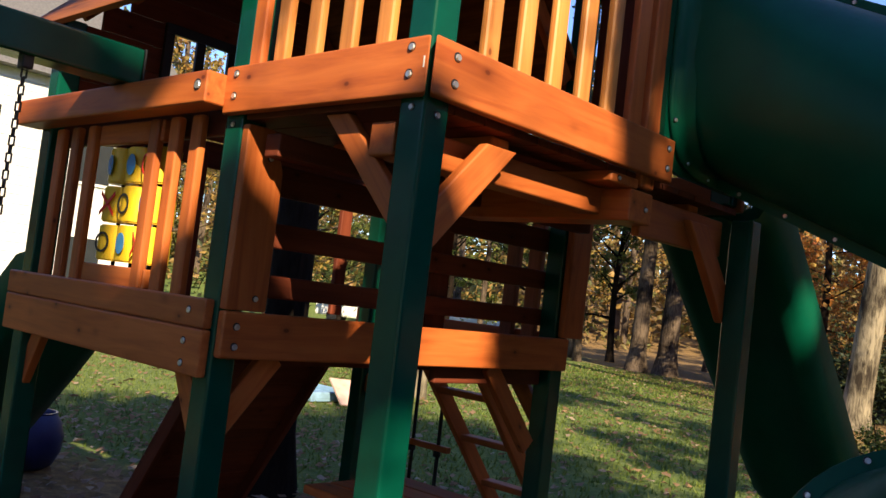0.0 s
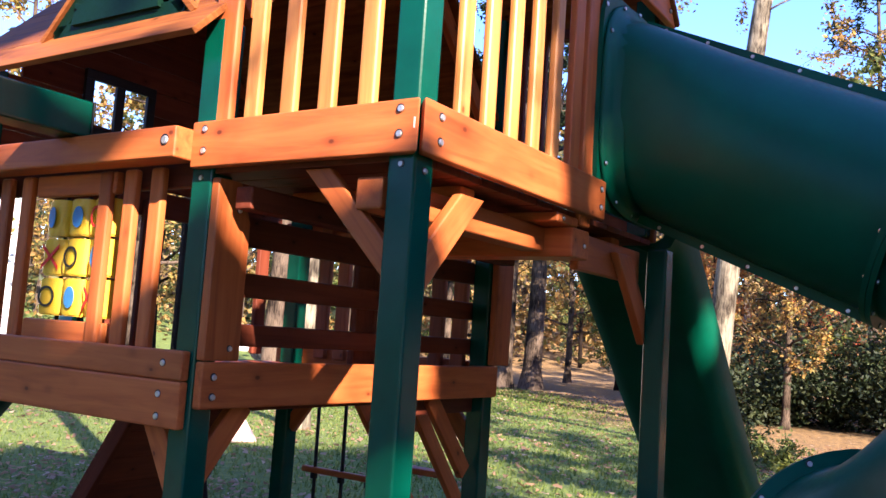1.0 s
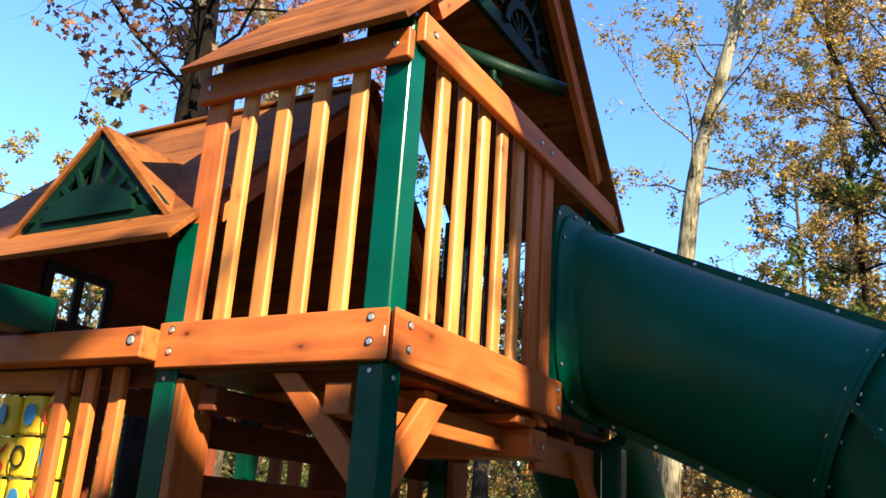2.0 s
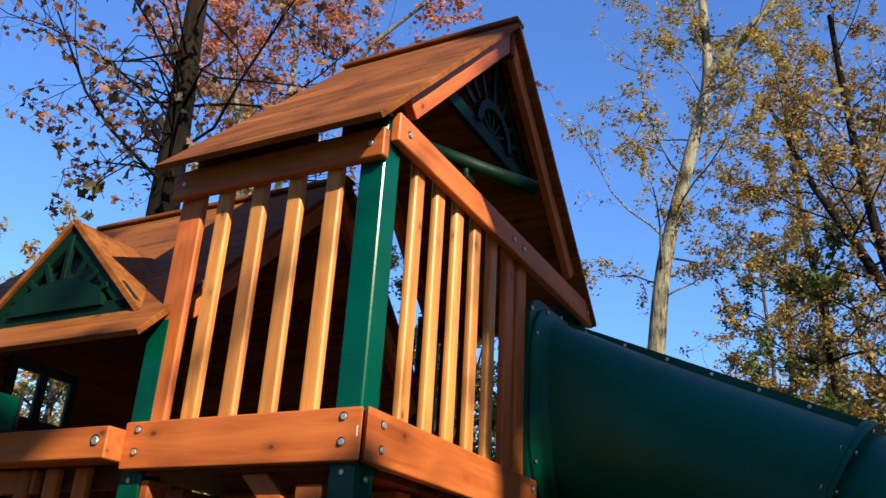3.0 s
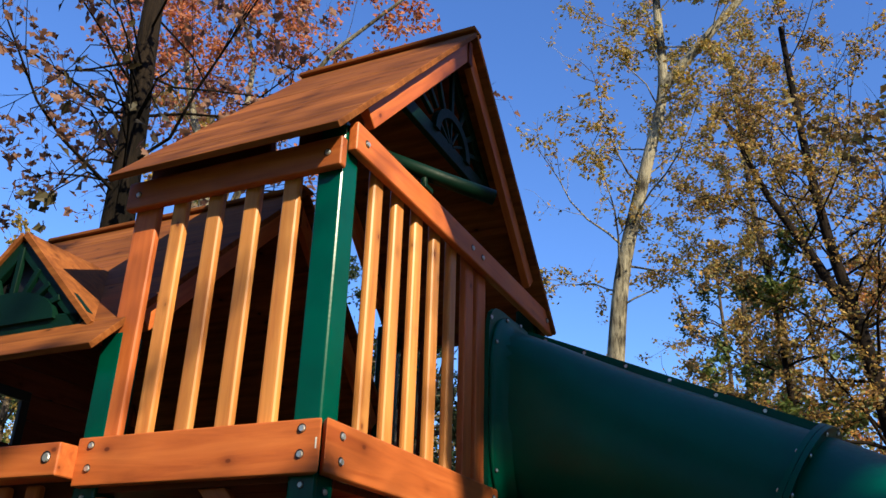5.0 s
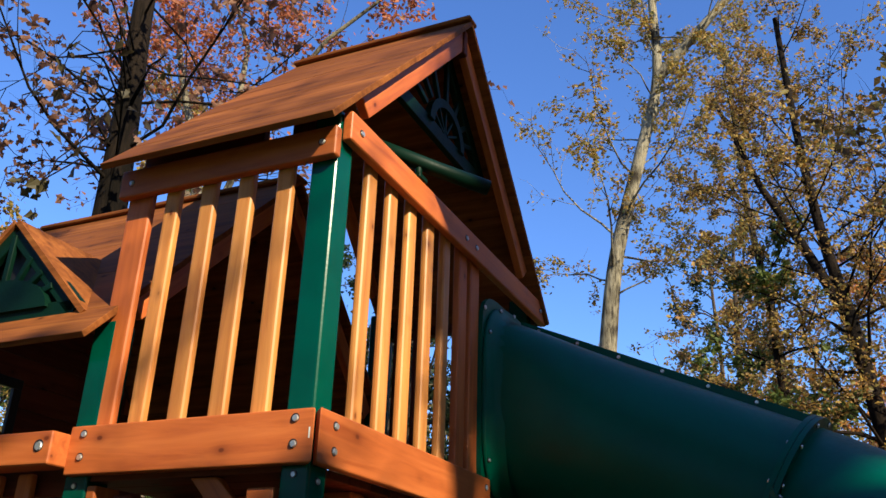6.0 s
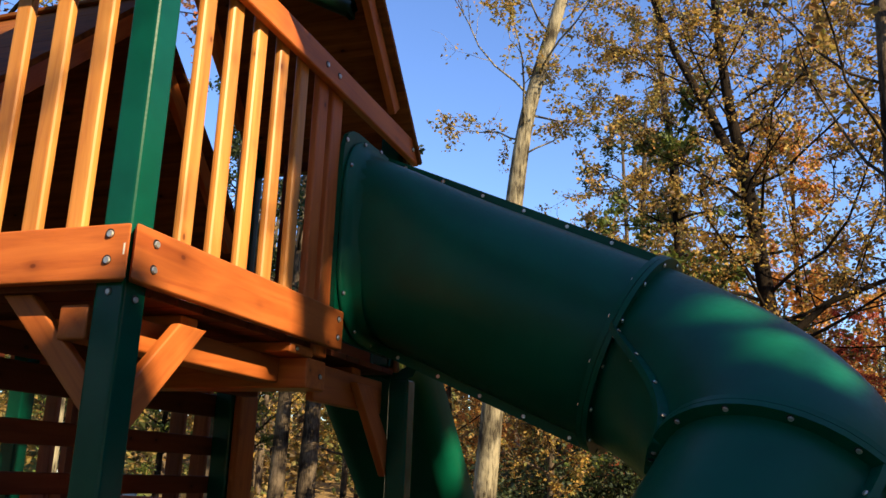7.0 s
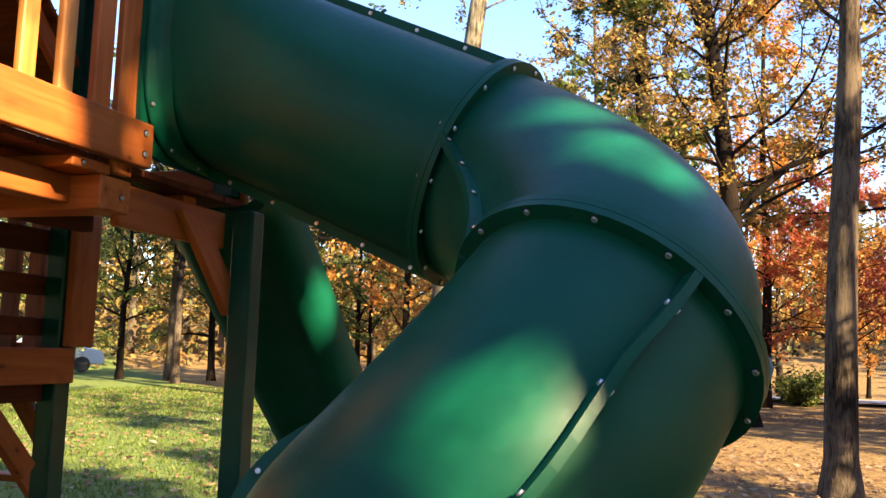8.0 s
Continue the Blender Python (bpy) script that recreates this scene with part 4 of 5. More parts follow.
def quick(name, V, F, material, parent, smooth=False):
    me = bpy.data.meshes.new(name)
    me.from_pydata([tuple(v) for v in V], [], F)
    if smooth:
        me.polygons.foreach_set("use_smooth", [True] * len(me.polygons))
    me.materials.append(material)
    return put(new(name, me), parent)


def tree(trunk, r0, seed, barkm, leafm, label, limbs=16, reach=3.0, start=0.35, nleaf=4000, size=0.1, shape=SIMPLE, twigs=5, lift=0.06, group="woodland trees", r1=0.25, extra=(), slim=1.0):
    """A tree along a trunk line, with two orders of limbs and leaves on the twigs."""
    rng = random.Random(seed)
    pts = [Vector(p) for p in trunk]
    t = thing("tree", (pts[0].x, pts[0].y, 0), label, "tree", group)
    V, F, tips = [], [], []
    # a finer trunk line with small bends
    fine = []
    for k in range(len(pts) - 1):
        a, b, c, d = pts[max(k - 1, 0)], pts[k], pts[k + 1], pts[min(k + 2, len(pts) - 1)]
        for j in range(4):
            fine.append(Vector(list(hermite(b, (c - a) * 0.5, c, (d - b) * 0.5, 4))[j]))
    fine.append(pts[-1])
    n = len(fine)
    rad = [r0 * ((1 - k / (n - 1)) * (1 - r1) + r1) * (1.0 + 0.35 * max(0, 1 - fine[k].z / 0.5) ** 2) for k in range(n)]
    limb(fine, rad, 14, V, F)
    stems = [(fine, rad, start)]
    for line, r in extra:
        line = [Vector(p) for p in line]
        rr = [r * (1 - 0.65 * k / (len(line) - 1)) for k in range(len(line))]
        limb(line, rr, 10, V, F)
        stems.append((line, rr, 0.2))
    for line, rads, s0 in stems:
        m = len(line)
        count = limbs if line is fine else max(3, limbs // 3)
        for i in range(count):
            u = s0 + (1 - s0) * (i + rng.random()) / count
            k = min(m - 2, int(u * (m - 1)))
            p = line[k].lerp(line[k + 1], u * (m - 1) - k)
            az = i * 2.4 + rng.uniform(-0.5, 0.5)
            up = rng.uniform(0.1, 0.8)
            ln = reach * (1.15 - 0.65 * (u - s0) / (1 - s0)) * rng.uniform(0.65, 1.2)
            lp, ld = bend(rng, p, (math.cos(az), math.sin(az), up), ln, 6, 0.16, lift)
            lr = slim * min(rads[k] * 0.45, 0.012 + 0.022 * ln)
            limb(lp, [lr * (1 - 0.8 * q / 6) for q in range(7)], 6, V, F)
            for j in range(twigs):
                w = 0.25 + 0.75 * (j + rng.random()) / twigs
                kk = min(5, int(w * 6))
                tp = lp[kk].lerp(lp[kk + 1], w * 6 - kk)
                side = (lp[kk + 1] - lp[kk]).normalized() + Vector((rng.gauss(0, 0.8), rng.gauss(0, 0.8), rng.gauss(0.1, 0.6)))
                sp, sd = bend(rng, tp, side, ln * rng.uniform(0.22, 0.5), 4, 0.25, 0.02)
                limb(sp, [lr * 0.32 * (1 - 0.2 * q) for q in range(5)], 4, V, F)
                tips.append(sp)
                for _ in range(2):
                    q = rng.randrange(1, 4)
                    s2 = (sp[q + 1] - sp[q]).normalized() + Vector((rng.gauss(0, 0.8), rng.gauss(0, 0.8), rng.gauss(0, 0.5)))
                    s3, _d = bend(rng, sp[q], s2, ln * rng.uniform(0.12, 0.26), 3, 0.3, 0.0)
                    limb(s3, [lr * 0.16, lr * 0.12, lr * 0.1, lr * 0.06], 3, V, F)
                    tips.append(s3)
    quick("trunk", V, F, barkm, t, True)
    if nleaf:
        V, F = [], []
        weights = [rng.random() ** 1.5 for _ in tips]
        total = sum(weights)
        for tip, w in zip(tips, weights):
            for _ in range(int(nleaf * w / total + rng.random())):
                q = rng.uniform(0.3, len(tip) - 1)
                k = min(len(tip) - 2, int(q))
                at = tip[k].lerp(tip[k + 1], q - k) + Vector((rng.gauss(0, size * 0.6), rng.gauss(0, size * 0.6), rng.gauss(0, size * 0.6)))
                leaf(rng, at, size, shape, V, F)
        quick("crown", V, F, leafm, t)
    return t


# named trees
tree([(-5.2, 4.04, 0), (-5.24, 4.04, 2.5), (-5.29, 4.04, 4.64), (-5.33, 4.04, 5.7), (-5.4, 4.04, 7.1), (-5.5, 4.1, 10.0), (-5.6, 4.2, 14)], 0.175, 11, BARK_SHADED, RUST,
     "oak with shade-darkened trunk and rust-red autumn leaves behind the play set", 30, 2.3, 0.30, 3300, 0.085, LEAF, 7, 0.02, slim=0.3)
tree([(-5.35, 18, 0), (-5.2, 18, 2.0), (-4.95, 18, 5.0), (-4.68, 18, 7.85), (-4.38, 18, 9.9), (-3.65, 18, 12.5), (-3.15, 18, 14.5), (-3.13, 18, 17.4), (-3.0, 18, 20.5)], 0.28, 12, BARK_PALE, GOLD,
     "leaning pale-barked tree with sparse golden leaves", 26, 3.0, 0.42, 12000, 0.11, SIMPLE, 7, 0.12, slim=0.4, extra=[([(-3.15, 18, 14.4), (-2.2, 18, 15.4), (-1.0, 18, 16.6), (0.4, 18, 18.8)], 0.15)])
tree([(1.0, 20, 0), (0.9, 20, 2.2), (0.76, 20, 4.1), (0.56, 20, 6.2), (0.3, 20, 8.6), (0.0, 20, 10.6), (-0.2, 20.1, 13.5), (-0.3, 20.2, 17)], 0.26, 13, BARK_SHADED, OAK,
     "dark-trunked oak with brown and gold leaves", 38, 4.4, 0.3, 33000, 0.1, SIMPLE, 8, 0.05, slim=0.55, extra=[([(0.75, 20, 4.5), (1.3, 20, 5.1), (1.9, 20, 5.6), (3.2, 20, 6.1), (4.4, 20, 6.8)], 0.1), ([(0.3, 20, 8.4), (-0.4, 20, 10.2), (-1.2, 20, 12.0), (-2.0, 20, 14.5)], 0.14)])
tree([(1.68, 10.8, 0), (1.735, 10.8, 2.4), (1.85, 10.8, 4.6), (1.87, 10.8, 5.6), (1.95, 10.8, 9), (2.0, 10.9, 13)], 0.19, 14, BARK_GREY, OAK,
     "slender grey-brown oak trunk at the edge of the woods", 14, 3.0, 0.5, 3500, 0.12, SIMPLE, 6, 0.05, slim=0.5)
tree([(-14.5, 25.7, 0), (-14.4, 25.7, 4), (-14.3, 25.7, 9), (-14.2, 25.7, 16)], 0.30, 15, BARK_GREY, PINE, "tall grey pine beyond the lawn", 22, 3.2, 0.35, 5000, 0.22, SIMPLE, 5, 0.0)
tree([(-13.6, 26.0, 0), (-13.5, 26, 4), (-13.6, 26, 9), (-13.6, 26, 16)], 0.34, 16, BARK_GREY, PINE, "tall grey pine beyond the lawn", 22, 3.2, 0.35, 5000, 0.22, SIMPLE, 5, 0.0)

tree([(-9.4, 10, 0), (-9.5, 10, 4.5), (-10.0, 10, 9.1), (-10.45, 10, 10.4), (-10.95, 10, 12.0), (-11.5, 10, 13.9)], 0.13, 31, BARK_PALE, EMBER,
     "thin pale-stemmed tree with rusty leaves behind the low roof", 24, 2.6, 0.4, 11000, 0.1, SIMPLE, 6, 0.08, slim=0.35, extra=[([(-9.75, 10, 7.0), (-9.3, 10, 9.9), (-9.25, 10, 11.5), (-9.95, 10, 13.4)], 0.08), ([(-9.6, 10, 7.6), (-8.8, 10, 9.8), (-7.5, 10, 11.2), (-6.0, 10, 12.0)], 0.07)])

tree([(3.9, 27, 0), (3.8, 27, 2.0), (4.0, 27, 4.0), (4.0, 27, 6.3)], 0.14, 33, BARK_SHADED, CRIMSON,
     "small crimson-leaved maple with layered boughs by the lane", 26, 3.6, 0.28, 11000, 0.1, SIMPLE, 7, -0.04, slim=0.5)

tree([(-1.6, 25, 0), (-1.7, 25, 4), (-1.5, 25, 9), (-1.9, 25, 14), (-2.0, 25, 20)], 0.2, 51, BARK_GREY, GOLD,
     "golden-leaved tree behind the oak", 26, 4.0, 0.25, 13000, 0.115, SIMPLE, 6, 0.06, slim=0.5)
tree([(4.6, 21, 0), (4.7, 21, 4), (4.5, 21, 9), (4.3, 21, 14), (4.4, 21, 20)], 0.2, 52, BARK_SHADED, OAK,
     "brown and gold oak at the edge of the woods", 26, 4.2, 0.25, 13000, 0.12, SIMPLE, 6, 0.06, slim=0.5)
tree([(1.8, 29, 0), (1.9, 29, 4), (1.8, 29, 8), (1.9, 29, 13)], 0.17, 53, BARK_SHADED, ORANGE,
     "orange-leaved tree near the lane", 26, 3.6, 0.2, 10000, 0.15, SIMPLE, 5, 0.04, slim=0.5)

tree([(-8.2, 24, 0), (-8.1, 24, 3), (-8.2, 24, 6), (-8.0, 24, 9)], 0.13, 55, BARK_SHADED, ORANGE,
     "low orange and gold tree at the edge of the woods", 24, 2.8, 0.12, 7000, 0.15, SIMPLE, 5, 0.02, slim=0.5)
tree([(-14.2, 14.2, 0), (-14.1, 14.2, 4), (-14.2, 14.2, 8), (-14.0, 14.2, 14)], 0.24, 54, BARK_GREY, GOLD,
     "grey-barked golden tree across the lawn", 18, 3.2, 0.45, 5000, 0.14, SIMPLE, 5, 0.05, slim=0.5)

# woods round the lawn
rng = random.Random(5)
SORTS = [(OAK, BARK_GREY, "brown-leaved oak in the woods"), (GOLD, BARK_GREY, "golden-leaved tree in the woods"), (ORANGE, BARK_SHADED, "orange-leaved tree in the woods"),
         (GREENLEAF, BARK_SHADED, "yellow-green tree in the woods"), (PINE, BARK_GREY, "tall green pine in the woods"), (CRIMSON, BARK_SHADED, "crimson-leaved maple in the woods")]
masters = []
for k, (lm, bk, lab) in enumerate(SORTS):
    h = (13, 14, 11, 12, 17, 7)[k]
    masters.append(tree([(0, 0, 0), (0.1, 0.05, h * 0.3), (-0.1, 0.1, h * 0.6), (0.1, 0, h)], 0.2, 40 + k, bk, lm, lab, 24, 3.2, 0.22 if k != 4 else 0.4, 5000, 0.185, SIMPLE, 4, 0.03))
spots = []
for k in range(72):
    az = radians(rng.uniform(-52, 105))
    dist = rng.uniform(22, 58) if k > 20 else rng.uniform(19, 27)
    x, y = -dist * math.sin(az), dist * math.cos(az)
    deg = math.degrees(az)
    if any(math.hypot(x - a, y - b) < 2.4 for a, b in spots):
        continue
    if 14 < deg < 40 and dist < 30:
        continue
    if deg > 42 and dist < 32:
        continue
    if -13 < deg < -1 and dist < 38:
        continue
    spots.append((x, y))
    if deg < -18:
        kind = rng.choice([2, 2, 5, 1, 0])
    elif deg < 2:
        kind = rng.choice([0, 2, 1, 2, 3])
    elif deg < 30:
        kind = rng.choice([4, 4, 3, 0, 1])
    else:
        kind = rng.choice([1, 3, 4, 0, 1])
    s = rng.uniform(0.8, 1.25) if deg < 42 else rng.uniform(0.5, 0.7)
    if 10 < deg < 27 or -13 < deg < -1:
        s *= 0.55
    copy_thing(masters[kind], Matrix.Translation((x, y, 0)) @ Matrix.Rotation(rng.uniform(0, 6.28), 4, "Z") @ Matrix.Diagonal((s, s, s, 1)))
for m in masters:
    x, y = rng.uniform(-30, 10), rng.uniform(60, 66)
    m.location = (x, y, 0)

# unseen trees added to dapple the lawn and cut skylight, plus visible woods beyond
for k, (x, y, s) in enumerate(((24, 4, 1.0), (8.0, 4.8, 1.0), (3, -14, 1.1), (-8, -14, 1.0), (-16, -6, 1.1), (20, 26, 1.2), (30, 14, 1.1), (9.5, 2.2, 0.7), (8.5, 7.0, 0.65), (-2, -8.5, 1.4), (5, -10.5, 1.3), (-8, -7.5, 1.3), (-13, -3.5, 0.8), (12.3, 0.2, 0.8), (16, 1.5, 0.85), (1.5, 33, 0.75), (5.2, 36, 0.8), (3, 41, 0.8), (-17, 26, 0.7), (-19.5, 23.5, 0.6), (-15, 29, 0.75), (-12.5, 31, 0.6), (-17.5, 29, 0.75), (-20, 27, 0.7), (-22, 24.5, 0.65), (-15.5, 33, 0.75), (-11, 28.5, 0.5), (-8.5, 29, 0.5), (1, -11.5, 1.5), (-5, -12, 1.5), (-11, -9, 1.4), (-17.5, 13.0, 0.75), (-20.5, 16.0, 0.8), (-24, 13.5, 0.85))):
    copy_thing(masters[(0, 1, 4, 1, 0, 2, 1, 0, 1, 4, 0, 4, 1, 0, 1, 2, 2, 1, 4, 4, 4, 3, 3, 3, 3, 1, 3, 2, 0, 4, 0, 1, 3, 1)[k]], Matrix.Translation((x, y, 0)) @ Matrix.Rotation(k * 1.3, 4, "Z") @ Matrix.Diagonal((s, s, s, 1)))

# unseen tree added behind the path; its crown shades part of the play set
H = Vector((-SUN.y, SUN.x, 0)).normalized()
W = SUN.cross(H)
if W.z < 0:
    W.negate()
# holes cut in the crown to set where sunlight falls
GAPS = [(0.6, 4.2, 0.52, 1.15), (-0.15, 4.1, 0.33, 0.36), (-0.5, 4.2, 0.3, 0.25), (0.75, 4.95, 0.55, 0.65), (0.25, 3.34, 0.17, 0.1), (0.42, 3.18, 0.16, 0.1), (0.58, 3.04, 0.14, 0.1), (0.0, 3.25, 0.13, 0.22), (1.02, 3.5, 0.34, 0.5), (1.05, 4.0, 0.27, 0.4), (1.05, 3.1, 0.4, 0.32), (1.15, 2.86, 0.36, 0.23),
        (1.75, 1.74, 0.06, 0.1), (1.69, 1.58, 0.09, 0.14), (1.66, 1.43, 0.09, 0.14), (1.40, 1.60, 0.05, 0.07), (2.47, 2.6, 0.09, 0.1), (2.35, 2.24, 0.09, 0.2), (3.05, 3.16, 0.09, 0.15), (1.76, 3.34, 0.05, 0.18), (0.66, 1.85, 0.13, 0.36)]


def shade_tree(seed):
    rng = random.Random(seed)
    t = thing("tree", (7.6, -5.2, 0), "unseen broad oak with brown leaves added to shade the play set", "tree", "woodland trees")
    V, F, L, G = [], [], [], []
    foot = [Vector(p) for p in ((7.6, -5.2, 0), (7.55, -5.15, 2.2), (7.4, -5.0, 4.6), (7.2, -4.9, 7.0), (7.0, -4.8, 9.5), (6.9, -4.7, 12.0))]
    limb(foot, [0.34, 0.27, 0.24, 0.19, 0.12, 0.05], 14, V, F)
    for k in range(800):
        a, b, d = rng.uniform(-3.2, 4.2), rng.uniform(-2.4, 5.0), rng.uniform(9, 13.5)
        c = H * a + W * b + SUN * d
        z = min(11.5, max(2.5, c.z - rng.uniform(0.4, 2.2)))
        i = max(j for j in range(5) if foot[j].z <= z)
        p = foot[i].lerp(foot[i + 1], (z - foot[i].z) / (foot[i + 1].z - foot[i].z))
        mid = p.lerp(c, 0.5) + Vector((rng.gauss(0, 0.3), rng.gauss(0, 0.3), rng.uniform(0, 0.5)))
        line = [p.lerp(mid, j / 5) for j in range(5)] + [mid.lerp(c, j / 5) for j in range(6)]
        if any(((q.dot(H) - x) / (rx + 0.05)) ** 2 + ((q.dot(W) - y) / (ry + 0.05)) ** 2 < 1 for x, y, rx, ry in GAPS for q in line):
            line = [mid.lerp(c, 0.8), mid.lerp(c, 0.85), mid.lerp(c, 0.9), mid.lerp(c, 0.95), c]
        else:
            line = [p, p.lerp(mid, 0.5), mid, mid.lerp(c, 0.5), c]
        limb(line, [0.022, 0.017, 0.012, 0.008, 0.005], 5, V, F)
        for _ in range(95):
            q = c + Vector((rng.gauss(0, 0.42), rng.gauss(0, 0.42), rng.gauss(0, 0.36)))
            leaf(rng, q, 0.23, SIMPLE, L, G)
            corners = [(p.dot(H), p.dot(W)) for p in L[-4:]]
            if any(((u - x) / rx) ** 2 + ((v - y) / ry) ** 2 < 1 for x, y, rx, ry in GAPS for u, v in corners):
                del L[-4:], G[-1]
    quick("trunk", V, F, BARK_GREY, t, True)
    quick("crown", L, G, OAK, t)


shade_tree(21)

# bushes at the wood's edge
def bush(at, r, seed, lm):
    rng = random.Random(seed)
    b = thing("bush", at, "low evergreen shrub in the leaf litter", "bush", "shrubs at the wood edge")
    V, F, L, G = [], [], [], []
    for k in range(14 if r < 1 else 46):
        az, up = rng.uniform(0, 6.28), rng.uniform(0.4, 1.6)
        p, _ = bend(rng, at, (math.cos(az), math.sin(az), up), r * rng.uniform(0.7, 1.2), 4, 0.2, 0.05)
        limb(p, [0.012, 0.01, 0.008, 0.006, 0.004], 4, V, F)
        for _ in range(70 if r < 1 else 130):
            q = rng.uniform(0.6, 4)
            i = min(3, int(q))
            leaf(rng, p[i].lerp(p[i + 1], q - i) + Vector([rng.gauss(0, 0.08 * r) for _ in range(3)]), 0.07 if r < 1 else 0.12, SIMPLE, L, G)
    quick("stem", V, F, BARK_SHADED, b)
    quick("crown", L, G, lm, b)


for k, (x, y, r) in enumerate(((-3.6, 13.6, 0.6), (-2.9, 12.8, 0.55), (-5.0, 21, 2.6), (-3.6, 22, 3.2), (-2.0, 21.5, 3.0), (-0.6, 22, 3.0), (-7.5, 25, 1.5), (3.0, 31, 1.2))):
    bush((x, y, 0), r, 70 + k, GREENLEAF if k < 2 or k > 6 else PINE)

# far woods: one band of foliage and stems round the place
rng = random.Random(77)
V, F, V2, F2 = [], [], [], []
for k in range(760):
    az, dist = radians(rng.uniform(-180, 180)), rng.uniform(50, 92)
    p = Vector((-dist * math.sin(az), dist * math.cos(az), rise(dist) - 0.3))
    h = rng.uniform(9, 19) * (0.55 if -14 < -math.degrees(math.atan2(p.x, p.y)) < -2 else 1.0)
    limb([p, p + Vector((rng.gauss(0, 0.3), 0, h * 0.5)), p + Vector((rng.gauss(0, 0.6), 0, h))], [0.25, 0.18, 0.06], 5, V2, F2)
    seen = -80 < math.degrees(az) < 130
    for _ in range(480 if seen else 110):
        z = h * rng.uniform(0.0, 1.0) ** 1.7
        w = 2.8 * (1.1 - 0.6 * z / h)
        leaf(rng, p + Vector((rng.gauss(0, w), rng.gauss(0, w), z)), 0.5 if seen else 0.6, SIMPLE, V, F)
tagged(quick("far_foliage", V, F, FAR, None), "autumn foliage of the distant woods", "woods", kind="stuff")
tagged(quick("far_stems", V2, F2, BARK_GREY, None), "bare stems of the distant woods", "woods", kind="stuff")

# lane beyond the trees
bm = block(67, 2.2, 0.06, 0.01, centre=(31.5, 33, 0.16))
tagged(new("lane", mesh_of(bm, "lane", GRAVEL)), "pale gravel lane behind the trees", "lane", kind="structure")

# fallen leaves and grass
def scatter(name, count, material, box, size, lift, seed, label):
    rng = random.Random(seed)
    V, F = [], []
    for _ in range(count):
        x, y = rng.uniform(box[0], box[1]), rng.uniform(box[2], box[3])
        o = len(V)
        a = rng.uniform(0, 6.28)
        s = size * rng.uniform(0.6, 1.4)
        c, n = math.cos(a), math.sin(a)
        for px, py in SIMPLE:
            V.append((x + s * (px * c - py * n), y + s * (px * n + py * c), lift + rng.uniform(0, 0.5 * s)))
        F.append(tuple(range(o, o + 4)))
    ob = quick(name, V, F, material, None)
    tagged(ob, label, "fallen leaves" if "leaves" in name else "grass", kind="stuff")


scatter("fallen_leaves", 13000, LITTER, (-16, 9, 2.5, 26), 0.085, 0.012, 3, "dry brown autumn leaves strewn over the lawn")
scatter("wood_floor_leaves", 9000, LITTER, (-3, 9, 8, 24), 0.09, 0.012, 5, "brown leaves covering the floor of the woods")
scatter("mulch_leaves", 3500, LITTER, (-9, -2, -1.5, 6), 0.075, 0.012, 4, "dry pale leaves strewn over the mulch")
rng = random.Random(8)
V, F = [], []
for _ in range(70000):
    x, y = rng.uniform(-17, -1.5), rng.uniform(3.5, 26)
    if x + y > 12.5 + rng.gauss(0, 0.6) or math.hypot(x + 3.2, y - 0.6) < 4.2 + rng.gauss(0, 0.2):
        continue
    h = rng.uniform(0.03, 0.075)
    a, w = rng.uniform(0, 6.28), 0.006 + 0.0006 * y
    o = len(V)
    V += [(x - w * math.cos(a), y - w * math.sin(a), 0), (x + w * math.cos(a), y + w * math.sin(a), 0), (x + rng.gauss(0, 0.025), y + rng.gauss(0, 0.025), h)]
    F.append((o, o + 1, o + 2))
tagged(quick("lawn_grass", V, F, GRASS, None), "short green lawn grass between fallen leaves", "grass", kind="stuff")

# neighbouring house
house = thing("house", (-21, 6, 0), "white clapboard house with grey shingle roof", "house")
wall = part("wall", block(6, 9, 5.4, 0.02, centre=(-22, 6.3, 2.7)), SIDING, house)
for k in range(26):
    z = 0.25 + 0.2 * k
    part("clapboard", block(0.03, 9.02, 0.19, 0, centre=(-18.985, 6.3, z)), SIDING, wall)
for y in (3.8, 6.3, 8.8):
    for z in (1.4, 3.9):
        w = part("window", block(0.06, 1.0, 1.4, 0.01, centre=(-18.95, y, z)), LABEL, house)
        part("pane", block(0.02, 0.86, 1.26, 0, centre=(-18.915, y, z)), GLASS, w)
bm = bmesh.new()
pts = [(-18.6, 1.5, 5.35), (-25.4, 1.5, 5.35), (-22, 1.5, 8.2), (-18.6, 11.1, 5.35), (-25.4, 11.1, 5.35), (-22, 11.1, 8.2)]
v = [bm.verts.new(p) for p in pts]
for f in ((0, 1, 2), (5, 4, 3), (0, 2, 5, 3), (2, 1, 4, 5), (1, 0, 3, 4)):
    bm.faces.new([v[i] for i in f])
bmesh.ops.recalc_face_normals(bm, faces=bm.faces[:])
part("roof", bm, ROOFING, house)


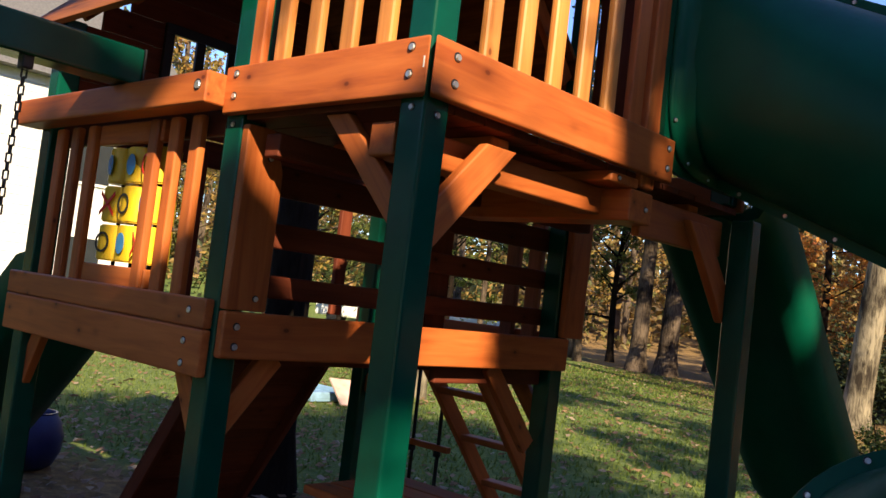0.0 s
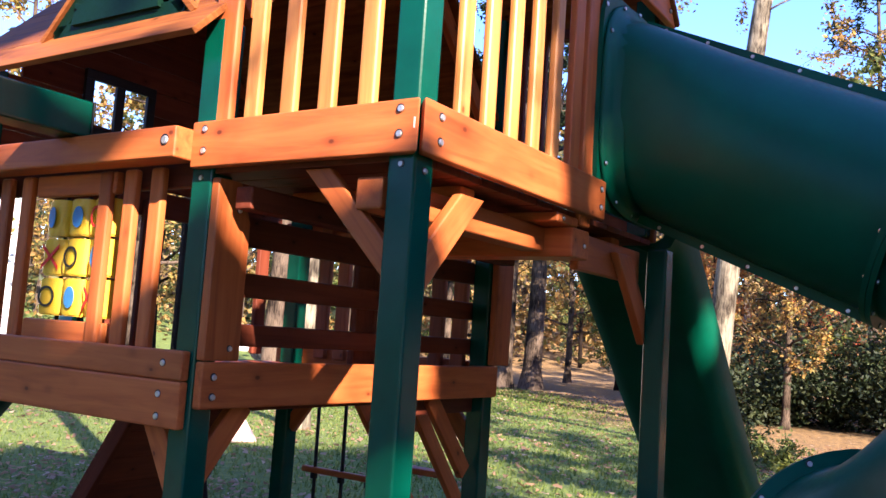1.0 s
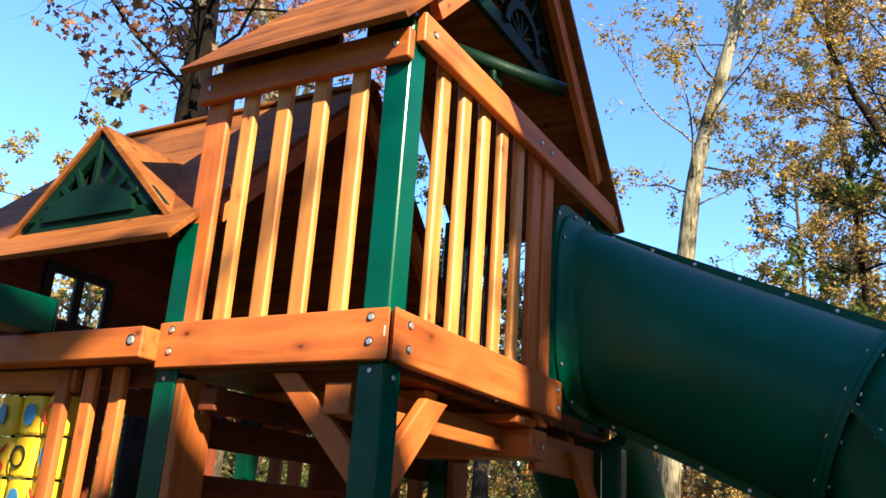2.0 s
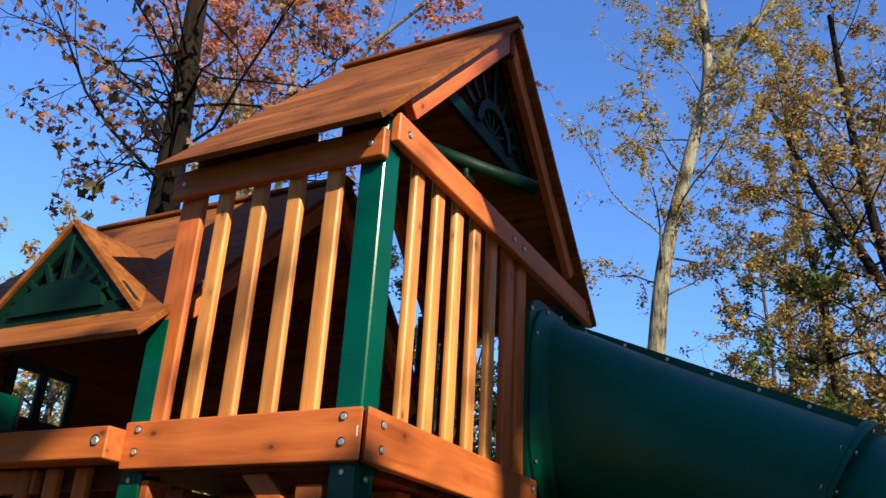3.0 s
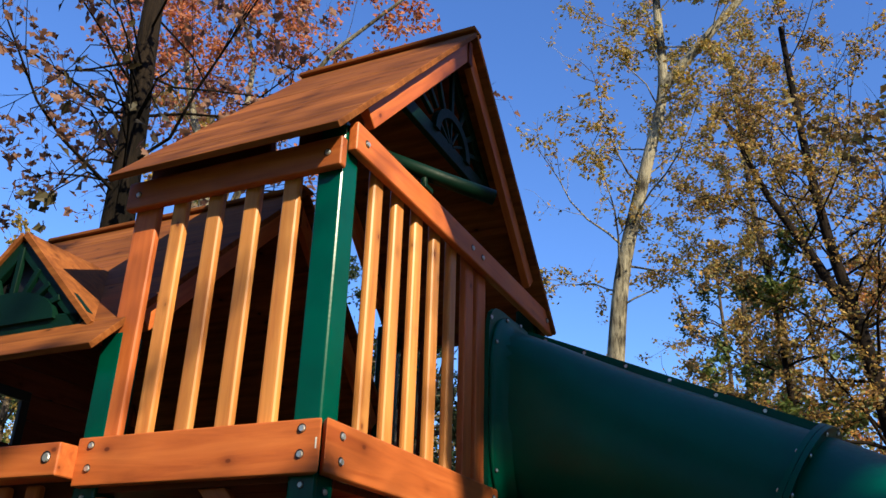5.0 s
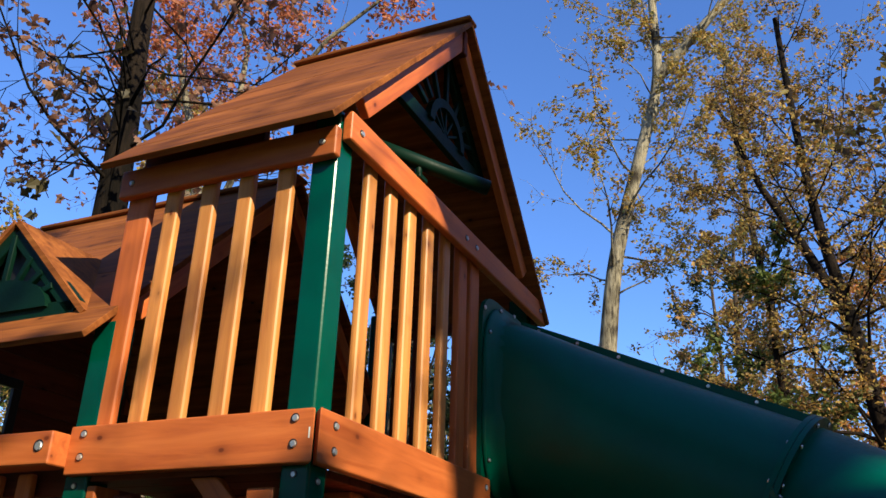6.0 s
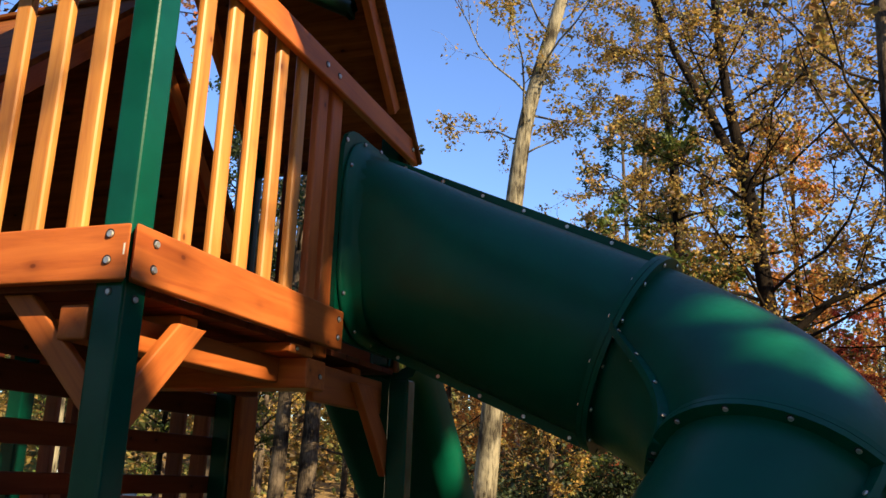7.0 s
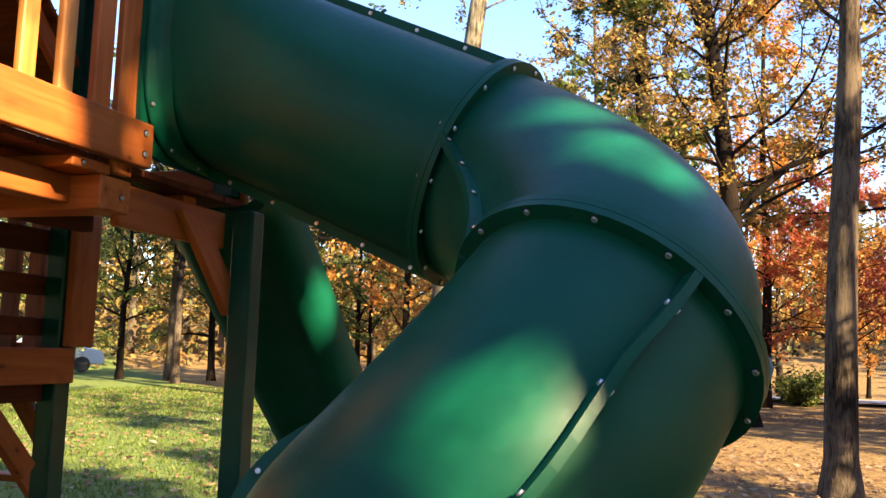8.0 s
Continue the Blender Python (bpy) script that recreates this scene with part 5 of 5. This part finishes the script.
# cars far off beyond the lawn
def car(at, turn, label):
    c = thing("car", at, label, "car", "parked cars")
    m = Matrix.Translation(at) @ Matrix.Rotation(turn, 4, "Z")
    side = [(-2.2, 0.35), (-2.2, 0.85), (-1.9, 0.95), (-1.4, 1.0), (-0.8, 1.48), (0.9, 1.5), (1.5, 1.02), (2.1, 0.9), (2.25, 0.6), (2.2, 0.35)]
    bm = bmesh.new()
    a = [bm.verts.new((x, -0.88 + (0.14 if z > 1.2 else 0), z)) for x, z in side]
    b = [bm.verts.new((x, 0.88 - (0.14 if z > 1.2 else 0), z)) for x, z in side]
    bm.faces.new(a)
    bm.faces.new(b[::-1])
    for k in range(len(side)):
        q = (k + 1) % len(side)
        bm.faces.new((a[k], b[k], b[q], a[q]))
    bmesh.ops.recalc_face_normals(bm, faces=bm.faces[:])
    bmesh.ops.bevel(bm, geom=bm.edges[:], offset=0.05, segments=2, affect="EDGES")
    part("body", bm, SIDING, c, m=m)
    for x in (-1.35, 1.35):
        for y in (-0.86, 0.86):
            w = bmesh.new()
            bmesh.ops.create_cone(w, cap_ends=True, segments=24, radius1=0.33, radius2=0.33, depth=0.2)
            bmesh.ops.rotate(w, cent=(0, 0, 0), matrix=Matrix.Rotation(math.pi / 2, 3, "X"), verts=w.verts)
            bmesh.ops.translate(w, vec=(x, y, 0.33), verts=w.verts)
            part("wheel", w, BLACK, c, m=m)
    for y in (-0.80, 0.80):
        part("side_window", block(1.9, 0.03, 0.34, 0.01, centre=(0.05, y, 1.24)), GLASS, c, m=m)


car((-29, 27, 0.05), 0.7, "white parked car beyond the lawn")
car((-26.3, 30.5, 0.05), 0.7, "white parked car beyond the lawn")

# a spray of large dark leaves on the near oak's low twigs
rng = random.Random(91)
near_oak = next(o for o in scene.objects if o.name == "tree")
V, F, L, G = [], [], [], []
for k in range(20):
    a = Vector((-5.33, 4.04, rng.uniform(4.9, 6.2)))
    b = Vector((rng.uniform(-5.6, -4.2), rng.uniform(3.0, 3.6), a.z + rng.uniform(-0.5, 0.5)))
    mid = a.lerp(b, 0.55) + Vector((0, 0, 0.18))
    limb([a, mid, b, b + Vector((rng.gauss(0, 0.1), -0.05, -0.2))], [0.012, 0.008, 0.005, 0.003], 5, V, F)
    for _ in range(3):
        leaf(rng, b + Vector((rng.gauss(0, 0.14), rng.gauss(0, 0.1), rng.uniform(-0.3, 0.0))), 0.11, LEAF, L, G, 1.2)
quick("low_twig", V, F, BARK_SHADED, near_oak)
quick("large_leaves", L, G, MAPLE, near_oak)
